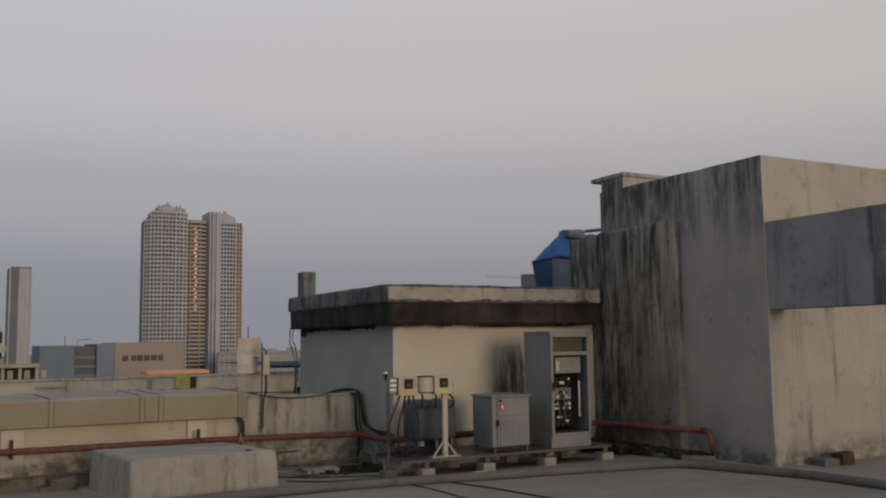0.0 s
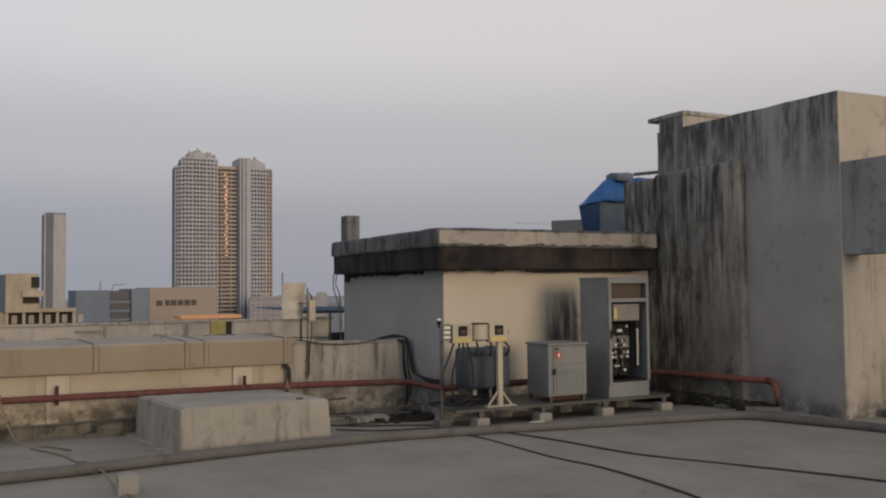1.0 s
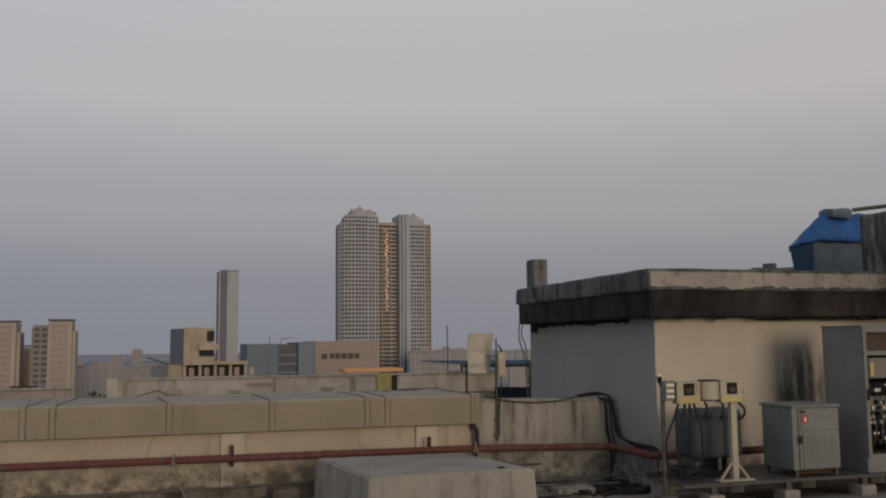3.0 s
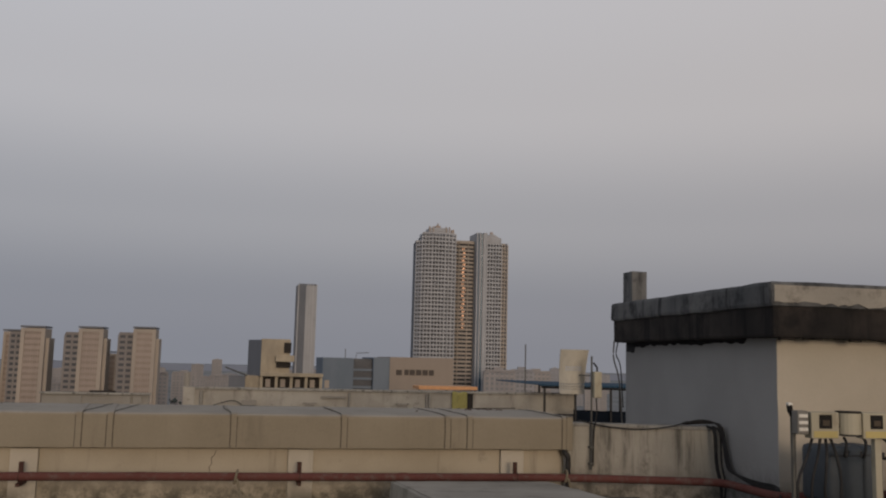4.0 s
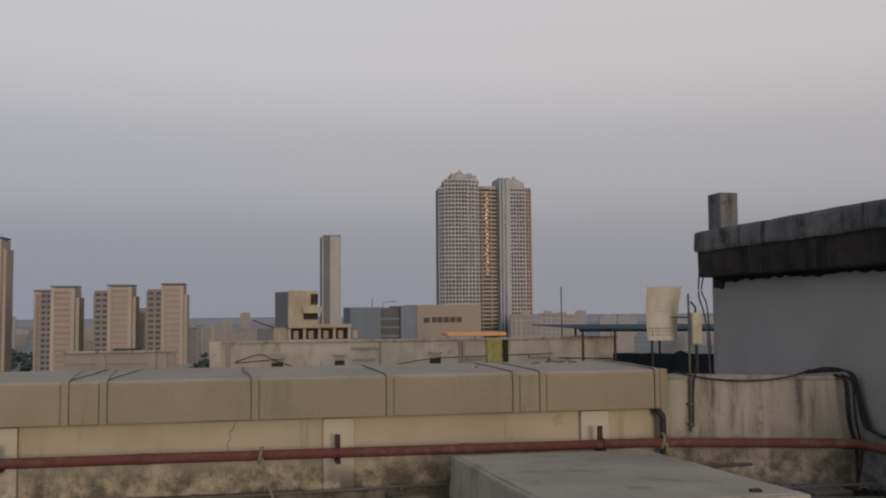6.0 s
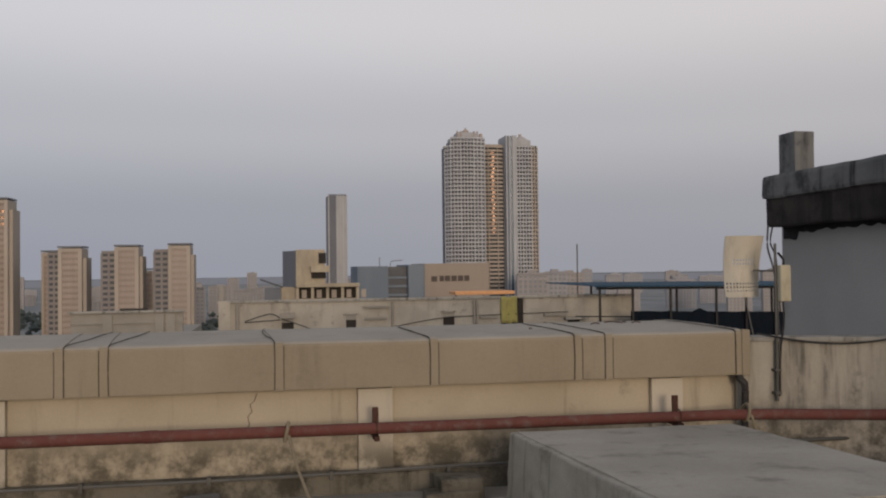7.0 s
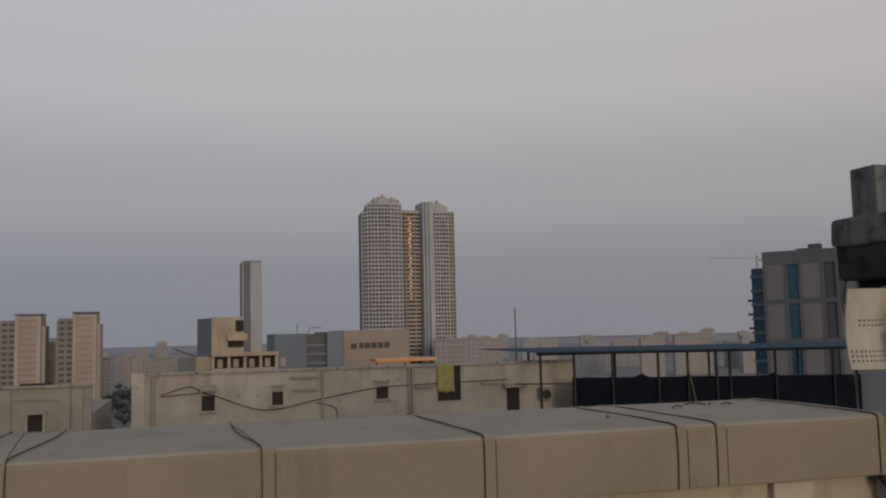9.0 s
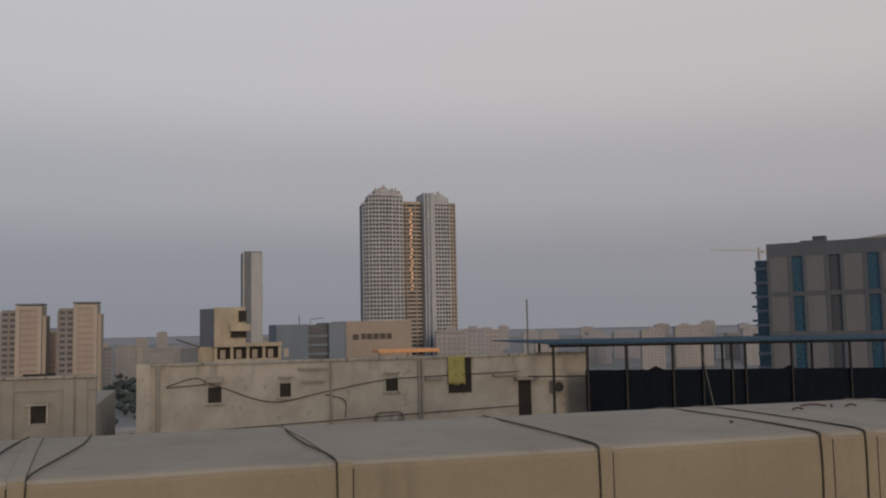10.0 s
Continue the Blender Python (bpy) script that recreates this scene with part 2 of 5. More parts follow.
M["fa_white"] = far_paint("pale_facade", (0.41, 0.415, 0.43), (0.35, 0.355, 0.37))
M["fa_warm"] = far_paint("warm_facade", (0.385, 0.335, 0.285), (0.34, 0.30, 0.26))
# brown lifted a little: haze over the far towers is in the tone
M["fa_pink"] = far_paint("brown_facade", (0.35, 0.292, 0.255), (0.315, 0.265, 0.232))
M["fa_grey"] = far_paint("grey_facade", (0.165, 0.175, 0.195), (0.14, 0.15, 0.17))
M["fa_tan"] = far_paint("tan_facade", (0.29, 0.245, 0.205), (0.26, 0.22, 0.185))
M["fa_blue"] = far_paint("blue_grey_facade", (0.17, 0.20, 0.235), (0.14, 0.17, 0.205))
M["fa_cream"] = far_paint("weathered_cream_facade", (0.43, 0.37, 0.275), (0.30, 0.26, 0.20), scale=0.5)
M["glass"] = painted("window_glass", (0.062, 0.066, 0.076), (0.045, 0.045, 0.05), 0.45, 0.0, 0.6, 0.3)
M["glass_blue"] = painted("blue_glass", (0.02, 0.065, 0.105), (0.02, 0.03, 0.04), 0.25, 0.0, 0.3, 0.4)
# bronze lightened for haze, which softens the far window grid
M["glass_warm"] = painted("bronze_glass", (0.22, 0.175, 0.145), (0.14, 0.115, 0.10), 0.35, 0.0, 0.3, 0.4)
M["mirror_glass"] = painted("bronze_mirror_glass", (0.075, 0.045, 0.03), (0.04, 0.025, 0.018), 0.26, 0.85, 0.35, 0.8, (0.4, 0.6))
M["letters"] = painted("dark_sign_letters", (0.05, 0.04, 0.035), (0.08, 0.06, 0.05), 0.5)
M["leaf"] = painted("dusty_foliage", (0.062, 0.078, 0.074), (0.045, 0.056, 0.055), 0.9, 0, 0.25, 0.7)
M["trunk"] = painted("bark", (0.09, 0.07, 0.05), (0.05, 0.04, 0.03), 0.95)
# ground colour lightened so that it merges with the haze
M["ground"] = far_paint("city_ground", (0.23, 0.235, 0.24), (0.15, 0.165, 0.16), scale=0.012)
M["shed_blue"] = painted("teal_blue_roof_sheet", (0.026, 0.062, 0.10), (0.03, 0.04, 0.05), 0.85, 0, 0.6, 0.5)
# panel grey darkened and cooled to put shade on the sunlit front
M["fa_mid"] = far_paint("shade_toned_panel", (0.155, 0.157, 0.165), (0.135, 0.137, 0.145))
# window glass lightened: distance haze is mixed into the base colour
M["glass_far"] = painted("haze_tinted_window_glass", (0.20, 0.205, 0.22), (0.17, 0.17, 0.18), 0.5, 0.0, 0.6, 0.3)
M["screed"] = weathered("pale_plinth_screed", (0.30, 0.278, 0.238), (0.385, 0.358, 0.31), (0.10, 0.094, 0.08), (0.9, 0.99), (0.50, 0.70), amount=0.75, grain=0.55)
M["soil"] = painted("damp_soil_and_moss", (0.035, 0.034, 0.026), (0.02, 0.018, 0.015), 0.95, 0, 9, 0.7)
# low-contrast facade colours with the haze of distance painted in
M["fa_city"] = far_paint("haze_tinted_city_facade", (0.315, 0.312, 0.325), (0.285, 0.283, 0.295))
M["fa_city_warm"] = far_paint("haze_tinted_brown_facade", (0.315, 0.295, 0.288), (0.285, 0.27, 0.265))
M["joint"] = painted("dirty_joint_sealant", (0.055, 0.05, 0.045), (0.10, 0.09, 0.075), 0.9, 0, 9, 0.5)
M["dish"] = painted("pale_dish_enamel", (0.42, 0.39, 0.325), (0.22, 0.19, 0.14), 0.55, 0, 7, 0.45)
# greyer, stained hut tone; the west wall's shade is put into the colour
M["hut_west_shade"] = weathered("shaded_hut_wall", (0.285, 0.285, 0.28), (0.325, 0.325, 0.32), (0.08, 0.078, 0.074), (0.68, 0.86), (0.68, 0.85), foot=(0.1, 0.7), amount=0.5, grain=0.12)
# ridge colour close to the low sky, haze painted in
M["hill"] = far_paint("haze_tinted_ridge", (0.285, 0.292, 0.325), (0.275, 0.282, 0.315), scale=0.01)

# cladding of the same front, its grey lowered for shade
M["office_grey"] = far_paint("shade_toned_cladding", (0.105, 0.113, 0.128), (0.09, 0.098, 0.112))
# darker beige for the tower wings; their shade is in the colour
M["wing_shade"] = far_paint("shaded_beige_facade", (0.235, 0.215, 0.205), (0.205, 0.19, 0.185))
M["pilaster"] = weathered("pale_pilaster_paint", (0.45, 0.405, 0.325), (0.51, 0.46, 0.375), (0.10, 0.09, 0.068), (0.58, 0.82), (0.62, 0.82), foot=(-0.05, 0.25), amount=0.55, grain=0.25)
M["plinth_side"] = weathered("mould_streaked_cement", (0.27, 0.256, 0.218), (0.36, 0.34, 0.29), (0.07, 0.067, 0.056), (0.50, 0.74), (0.52, 0.74), streak_scale=9.0, amount=0.7, grain=0.6)
M["slab_front"] = weathered("pale_peeling_cement", (0.27, 0.255, 0.225), (0.36, 0.335, 0.29), (0.06, 0.055, 0.048), (0.55, 0.78), (0.52, 0.72), streak_scale=5.0, amount=0.8, grain=0.5)
M["tar"] = painted("black_bitumen", (0.010, 0.010, 0.012), (0.03, 0.03, 0.03), 0.75, 0, 6, 0.5)
# crane colour set near the sky's to stand for haze
M["crane"] = far_paint("haze_tinted_crane_paint", (0.40, 0.395, 0.405), (0.37, 0.365, 0.375))
# the hood's blue made darker, with the underside's shade in it
M["flap"] = painted("shaded_blue_sheet", (0.014, 0.045, 0.11), (0.03, 0.04, 0.05), 0.6, 0, 3, 0.5)
M["brown_dark"] = painted("dusty_brown_panel", (0.075, 0.058, 0.042), (0.03, 0.026, 0.02), 0.6, 0, 9, 0.5)
for key in ("net", "cab_in"):
    M[key].node_tree.nodes["Principled BSDF"].inputs["Specular IOR Level"].default_value = 0.05


# ---- mesh helpers ----
def thing(name, label, category, group="", at=(0, 0, 0)):
    ob = new(name)
    ob.location = at
    ob.empty_display_size = 0.1
    return tagged(ob, label, category, group)


def finish(name, bm, mat, parent=None, label="", smooth=False):
    me = bpy.data.meshes.new(name)
    bmesh.ops.recalc_face_normals(bm, faces=bm.faces)
    bm.to_mesh(me)
    bm.free()
    me.materials.append(mat)
    if smooth:
        for p in me.polygons:
            p.use_smooth = True
    ob = new(name, me)
    if parent:
        ob.parent = parent
    if label:
        ob["label"] = label
    return ob


part = finish


def box(bm, x0, x1, y0, y1, z0, z1, bevel=0.0, m=None):
    r = bmesh.ops.create_cube(bm, size=1.0)
    vs = r["verts"]
    bmesh.ops.scale(bm, vec=(x1 - x0, y1 - y0, z1 - z0), verts=vs)
    bmesh.ops.translate(bm, vec=((x0 + x1) / 2, (y0 + y1) / 2, (z0 + z1) / 2), verts=vs)
    if bevel:
        es = {e for v in vs for e in v.link_edges}
        r = bmesh.ops.bevel(bm, geom=list(es), offset=bevel, segments=2, affect="EDGES", profile=0.5)
        vs = list({v for f in r["faces"] for v in f.verts} | {v for v in vs if v.is_valid})
    if m is not None:
        bmesh.ops.transform(bm, matrix=m, verts=vs)
    return vs


def boxed(*args, **kw):
    bm = bmesh.new()
    box(bm, *args, **kw)
    return bm


def tube(bm, pts, r, seg=8, closed_ends=True):
    """A round bar along a line of points."""
    pts = [Vector(p) for p in pts]
    rings = []
    for i, p in enumerate(pts):
        d = (pts[min(i + 1, len(pts) - 1)] - pts[max(i - 1, 0)]).normalized()
        side = d.cross(Vector((0, 0, 1)))
        side = side.normalized() if side.length > 1e-3 else Vector((1, 0, 0))
        up = side.cross(d)
        rings.append([bm.verts.new(p + r * (math.cos(k * math.tau / seg) * side + math.sin(k * math.tau / seg) * up)) for k in range(seg)])
    for r0, r1 in zip(rings, rings[1:]):
        for k in range(seg):
            bm.faces.new((r0[k], r0[(k + 1) % seg], r1[(k + 1) % seg], r1[k]))
    if closed_ends:
        bm.faces.new(rings[0])
        bm.faces.new(rings[-1])
    return bm


def thicken(bm, vec):
    """Turns an open sheet into a closed one of some thickness."""
    r = bmesh.ops.extrude_face_region(bm, geom=list(bm.faces), use_keep_orig=True)
    bmesh.ops.translate(bm, vec=vec, verts=[v for v in r["geom"] if isinstance(v, bmesh.types.BMVert)])


def tubed(pts, r, seg=8):
    return tube(bmesh.new(), pts, r, seg)


def curve(pts, n=6):
    """Points on a smooth line through the given ones (Catmull-Rom)."""
    p = [Vector(q) for q in pts]
    p = [2 * p[0] - p[1], *p, 2 * p[-1] - p[-2]]
    out = []
    for i in range(1, len(p) - 2):
        for k in range(n):
            t = k / n
            out.append(0.5 * (2 * p[i] + (p[i + 1] - p[i - 1]) * t + (2 * p[i - 1] - 5 * p[i] + 4 * p[i + 1] - p[i + 2]) * t * t + (3 * p[i] - p[i - 1] - 3 * p[i + 1] + p[i + 2]) * t ** 3))
    return out + [p[-2]]


def grid_box(bm, x0, x1, y0, y1, z0, z1, cell=0.25, bevel=0.02, rough=0.006, seed=0.0):
    """A cast block with worn, slightly uneven edges and faces."""
    box(bm, x0, x1, y0, y1, z0, z1)
    es = [e for e in bm.edges]
    bmesh.ops.bevel(bm, geom=es, offset=bevel, segments=2, affect="EDGES", profile=0.6)
    cuts = max(1, min(40, int(max(x1 - x0, y1 - y0) / cell)))
    long = [e for e in bm.edges if e.calc_length() > cell * 1.5]
    bmesh.ops.subdivide_edges(bm, edges=long, cuts=cuts, use_grid_fill=True)
    for v in bm.verts:
        q = v.co + Vector((seed, seed, seed))
        v.co += rough * Vector((noise.noise(q * 3.1), noise.noise(q * 3.1 + Vector((9, 0, 0))), noise.noise(q * 3.1 + Vector((0, 9, 0)))))
    return bm


def cast(*args, **kw):
    return grid_box(bmesh.new(), *args, **kw)


def floor_z(y):
    """The screed falls towards the gutter along the parapet."""
    return 0.0 if y < 10.6 else -0.265 * min(1.0, (y - 10.6) / 3.75)


def structure(ob, label, category=""):
    return tagged(ob, label, category or "structure", kind="structure")


# ---- the roof ----
GROUND = -41.0
bm = bmesh.new()
xs = [-16 + 0.5 * i for i in range(74)]
ys = [-14 + 0.5 * i for i in range(49)] + [10.6, 11.0, 11.5, 12.0, 12.5, 13.0, 13.5, 14.0, 14.7]
ys = sorted(set(ys))
vs = [[bm.verts.new((x, y, floor_z(y) + 0.008 * noise.noise(Vector((x * 0.8, y * 0.8, 0))))) for x in xs] for y in ys]
for j in range(len(ys) - 1):
    for i in range(len(xs) - 1):
        bm.faces.new((vs[j][i], vs[j][i + 1], vs[j + 1][i + 1], vs[j + 1][i]))
structure(finish("floor", bm, M["floor"], smooth=True), "stained grey cement screed of the roof terrace", "roof floor")
structure(finish("building_body", boxed(-16, 20.5, -14, 20, GROUND, -0.45), M["fa_tan"]), "plain tan body of the building under the terrace", "building")

# parapet along y = 14.4 with its wide boxed coping
parapet = structure(finish("wall_north", boxed(-16, 4.86, 14.5, 14.85, -0.44, 0.574), M["parapet"]), "cream painted parapet wall, mouldy at its foot", "parapet")
for px in (-7.2, -4.4, -1.56, 1.445, 4.002):
    part("pilaster", boxed(px, px + 0.29, 14.435, 14.5, -0.3, 0.574, bevel=0.006), M["pilaster"], parapet)
kerb = part("kerb", cast(-16, 4.6, 14.3, 14.5, -0.4, -0.09, cell=0.3, bevel=0.03, rough=0.012), M["kerb"], parapet, "mouldy cement kerb at the foot")
bm = bmesh.new()
crack = [(0.63, 14.497, 0.56), (0.61, 14.497, 0.50), (0.575, 14.497, 0.47), (0.59, 14.497, 0.41), (0.555, 14.497, 0.37), (0.57, 14.497, 0.31), (0.545, 14.497, 0.27)]
part("crack", tube(bm, crack, 0.003, 5), M["black"], parapet, "dark crack in the plaster")

# the coping: long hollow boards with raised joint strips and thin cables in the joints
coping = structure(finish("coping", boxed(-16, 4.88, 14.44, 15.8, 0.60, 0.90), M["coping"]), "wide cream boxed coping on the parapet", "coping")
JOINTS = [-8.6, -8.27, -6.0, -4.7, -3.4, -2.1, -0.86, -0.53, 0.812, 2.073, 3.314, 3.588, 4.79]


def coping_board(x0, x1):
    """One board: flat front, rounded upper edge, nearly level top."""
    prof = [(14.42, 0.592), (14.36, 0.592), (14.357, 0.60), (14.357, 0.94), (14.363, 0.962), (14.38, 0.976), (14.41, 0.982), (15.0, 1.0), (15.62, 1.003), (15.84, 0.985), (15.85, 0.88), (14.42, 0.88)]
    b = bmesh.new()
    n = max(1, int((x1 - x0) / 0.2))
    rows = []
    for i in range(n + 1):
        x = x0 + (x1 - x0) * i / n
        rows.append([b.verts.new((x - (py - 14.36) * 0.095, py + 0.004 * noise.noise(Vector((x * 1.7, 0, pz * 3))), pz + 0.004 * noise.noise(Vector((x * 1.3, py * 2, 5))))) for py, pz in prof])
    for r0, r1 in zip(rows, rows[1:]):
        for k in range(len(prof)):
            b.faces.new((r0[k], r1[k], r1[(k + 1) % len(prof)], r0[(k + 1) % len(prof)]))
    b.faces.new(rows[0])
    b.faces.new(rows[-1])
    return b


def two_tone(ob, mat, z):
    """The upper side of a board takes a second material."""
    ob.data.materials.append(mat)
    for p in ob.data.polygons:
        if p.normal.z > 0.5 and p.center.z > z:
            p.material_index = 1
    return ob


edges = [-16.0] + JOINTS
for x0, x1 in zip(edges, edges[1:]):
    two_tone(part("board", coping_board(x0 + 0.035, x1 - 0.035), M["coping"], coping), M["coping_top"], 0.9)
for jx in JOINTS:
    strip = [(jx - (y - 14.36) * 0.095, y, z) for y, z in ((14.352, 0.592), (14.352, 0.955), (14.362, 0.975), (14.40, 0.989), (15.0, 1.006), (15.62, 1.008), (15.84, 0.99))]
    b = bmesh.new()
    rows = [[b.verts.new((p[0] + s, p[1] + (0.03 if k < 2 else 0) * u, p[2] - (0.03 if k >= 2 else 0) * u)) for s, u in ((-0.033, 0), (0.033, 0), (0.033, 1), (-0.033, 1))] for k, p in enumerate(strip)]
    for r0, r1 in zip(rows, rows[1:]):
        for k in range(4):
            b.faces.new((r0[k], r1[k], r1[(k + 1) % 4], r0[(k + 1) % 4]))
    b.faces.new(rows[0])
    b.faces.new(rows[-1])
    two_tone(part("joint_strip", b, M["coping"], coping), M["coping_top"], 0.9)
    sway = random.uniform(-0.018, 0.018)
    # the cable leaves the joint towards the middle of the terrace's view: to the west on the east boards, else to the east
    e = -1 if jx > 0 else 1
    line = [(jx + e * 0.036, 14.350, 0.60), (jx + e * 0.034 + sway * 0.2, 14.350, 0.80), (jx + e * 0.037, 14.350, 0.945), (jx + e * 0.04, 14.37, 0.986), (jx + e * 0.06, 14.55, 0.996), (jx + e * 0.12 + sway, 14.85, 1.006), (jx + e * 0.15 - sway, 15.3, 1.009), (jx + e * 0.14, 15.84, 0.996)]
    part("joint_cable", tubed(curve(line, 4), 0.0042, 6), M["joint"], coping)
    part("joint_line", tubed([(jx - e * 0.036, 14.351, 0.598), (jx - e * 0.036 + sway * 0.2, 14.351, 0.78), (jx - e * 0.036, 14.351, 0.95)], 0.003, 5), M["joint"], coping)
part("end_board", boxed(4.81, 4.885, 14.34, 14.42, 0.585, 0.985, bevel=0.004), M["coping"], coping)

for tx, ty, ln, turn in ((3.76, 15.18, 0.10, 0.3), (3.99, 15.33, 0.16, -0.5), (4.08, 15.27, 0.12, 0.9), (4.19, 15.23, 0.09, 0.1), (3.0, 14.72, 0.035, 0.6)):
    tw = thing("twig", "small dry brown twig lying on the coping", "twig", "twigs on the coping")
    dx, dy = ln / 2 * math.cos(turn), ln / 2 * math.sin(turn)
    part("stem", tubed(curve([(tx - dx, ty - dy, 1.012), (tx, ty + 0.012, 1.02), (tx + dx, ty + dy, 1.012)], 4), 0.0055, 5), M["rust"], tw)

# lower wall in the recess between the coping and the hut
RECESS = pose(4.80, 14.44, 0, 0, 0, math.degrees(math.atan2(-0.68, 1.84)))   # runs askew to the hut


def askew(ob):
    ob.matrix_basis = RECESS
    return ob


low = structure(askew(finish("wall_recess", cast(0.0, 2.0, 0.0, 0.2, -0.44, 0.90, cell=0.2, bevel=0.02, rough=0.01), M["low_wall"])), "pale low wall with long dark rain streaks", "parapet")
part("wall_cap", cast(0.02, 1.98, -0.015, 0.22, 0.875, 0.92, cell=0.2, bevel=0.012, rough=0.012), M["cement"], low, "pale worn cement cap")
structure(finish("wall_south", boxed(-16, 20.5, -14.2, -13.9, -0.4, 1.0), M["parapet"]), "plain cream parapet wall", "parapet")
structure(finish("wall_west", boxed(-16.2, -15.9, -14, 14.5, -0.4, 1.0), M["parapet"]), "plain cream parapet wall", "parapet")

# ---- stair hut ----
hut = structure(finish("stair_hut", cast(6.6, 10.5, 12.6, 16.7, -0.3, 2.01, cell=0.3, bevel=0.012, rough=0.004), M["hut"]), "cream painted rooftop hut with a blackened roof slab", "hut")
# west faces take the tone with shade in its colour
hut.data.materials.append(M["hut_west_shade"])
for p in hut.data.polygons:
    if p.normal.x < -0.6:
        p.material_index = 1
beam = part("roof_beam", cast(6.39, 10.3, 12.31, 16.68, 1.98, 2.33, cell=0.14, bevel=0.03, rough=0.014, seed=4), M["slab_low"], hut, "blackened underside beam of the slab")
slab = part("roof_slab", cast(6.35, 10.25, 12.27, 16.7, 2.30, 2.572, cell=0.14, bevel=0.045, rough=0.011, seed=2), M["slab_top"], hut, "grey rounded cement roof slab with peeling edge")
part("roof_lip", cast(8.08, 9.9, 12.45, 12.61, 1.94, 1.99, cell=0.2, bevel=0.01, rough=0.01), M["slab_low"], hut)
# peeling render along the front edge, ragged below
b = bmesh.new()
cols = []
for k in range(97):
    x = 6.38 + 3.86 * k / 96
    low = 2.345 + 0.05 * noise.noise(Vector((x * 2.3, 4, 0))) + 0.028 * noise.noise(Vector((x * 9.0, 8, 0))) + 0.012 * noise.noise(Vector((x * 31.0, 2, 0)))
    cols.append([b.verts.new((x, 12.262 + 0.004 * noise.noise(Vector((x * 6, z * 6, 3))), z)) for z in (low, (low + 2.53) / 2, 2.53)])
for c0, c1 in zip(cols, cols[1:]):
    for j in range(2):
        b.faces.new((c0[j], c1[j], c1[j + 1], c0[j + 1]))
thicken(b, (0, 0.03, 0))
part("edge_render", b, M["slab_front"], hut, "pale peeling cement render with a ragged lower edge")
# bitumen brushed on the wall under the slab
b = bmesh.new()
cols = []
for k in range(81):
    y = 12.66 + 3.98 * k / 80
    low = 1.93 + 0.035 * noise.noise(Vector((y * 1.7, 6, 0))) + 0.03 * noise.noise(Vector((y * 8.0, 1, 0))) - (0.09 if k > 74 else 0) + (0.05 if k < 12 else 0)
    cols.append([b.verts.new((6.587, y, z)) for z in (low, 2.0)])
for c0, c1 in zip(cols, cols[1:]):
    b.faces.new((c0[0], c1[0], c1[1], c0[1]))
thicken(b, (0.02, 0, 0))
part("bitumen_coat", b, M["tar"], hut, "black bitumen brushed under the slab")
for k in range(14):
    fx = random.uniform(6.5, 10.0)
    part("drip", boxed(fx, fx + random.uniform(0.05, 0.3), 12.36, 12.42, 1.975 - random.uniform(0.0, 0.03), 1.995, bevel=0.006), M["slab_low"], hut)
post = thing("roof_post", "short grey cement post standing on the hut roof", "post", at=(-0.08, 0.05, 0))
part("shaft", cast(6.57, 6.81, 16.16, 16.5, 2.56, 3.045, cell=0.12, bevel=0.015, rough=0.008), M["slab_top"], post)

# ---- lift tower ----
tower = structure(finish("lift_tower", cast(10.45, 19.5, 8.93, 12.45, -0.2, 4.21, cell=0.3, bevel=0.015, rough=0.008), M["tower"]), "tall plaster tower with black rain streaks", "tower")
# faces towards -y take the cream material, all others the greyer streaked one
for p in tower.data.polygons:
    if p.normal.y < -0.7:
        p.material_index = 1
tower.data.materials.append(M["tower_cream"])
thick = cast(10.33, 16, 10.55, 13.2, -0.2, 3.46, cell=0.2, bevel=0.05, rough=0.015, seed=7)
for v in thick.verts:
    if v.co.z > 3.3 and v.co.y < 12.4:
        v.co.z += 0.06
part("thick_wall", thick, M["tower_low"], tower, "black streaked lower wall, thicker than the upper one")
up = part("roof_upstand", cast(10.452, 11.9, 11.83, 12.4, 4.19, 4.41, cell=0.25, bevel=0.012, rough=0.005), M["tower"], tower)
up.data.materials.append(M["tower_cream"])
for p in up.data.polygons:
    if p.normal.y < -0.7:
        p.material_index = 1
part("roof_ledge", cast(10.44, 11.95, 11.80, 12.67, 4.395, 4.465, cell=0.2, bevel=0.012, rough=0.005), M["cement"], tower, "thin projecting cement ledge")
part("beam", cast(10.47, 10.78, 2.0, 8.94, 2.09, 3.28, cell=0.3, bevel=0.012, rough=0.006, seed=3), M["band"], tower, "grey stained overhanging beam")
part("beam_column", cast(10.47, 10.78, 1.7, 2.0, -0.1, 3.28, cell=0.3, bevel=0.012, rough=0.006, seed=5), M["band"], tower)

# blue hood and grey box behind the tower
hood = thing("duct_hood", "blue tarpaulin hood tied over a grey duct box", "duct")
b = boxed(12.98, 17.5, 17.55, 18.4, -0.4, 3.66, bevel=0.03)
for v in b.verts:
    v.co.x += 0.76 * (v.co.y - 17.55)      # its flank runs askew to the terrace
part("box", b, M["blue_grey"], hood, "grey sheet metal duct box")


def ridge_line(x):
    """Height of the tarpaulin's upper edge at x."""
    pts = ((12.39, 3.54), (12.65, 3.74), (12.85, 3.93), (13.05, 4.10), (13.25, 4.19), (13.6, 4.22), (14.5, 4.24))
    for (xa, za), (xb, zb) in zip(pts, pts[1:]):
        if x <= xb:
            return za + (zb - za) * (x - xa) / (xb - xa)
    return pts[-1][1]


b = bmesh.new()
rows = []
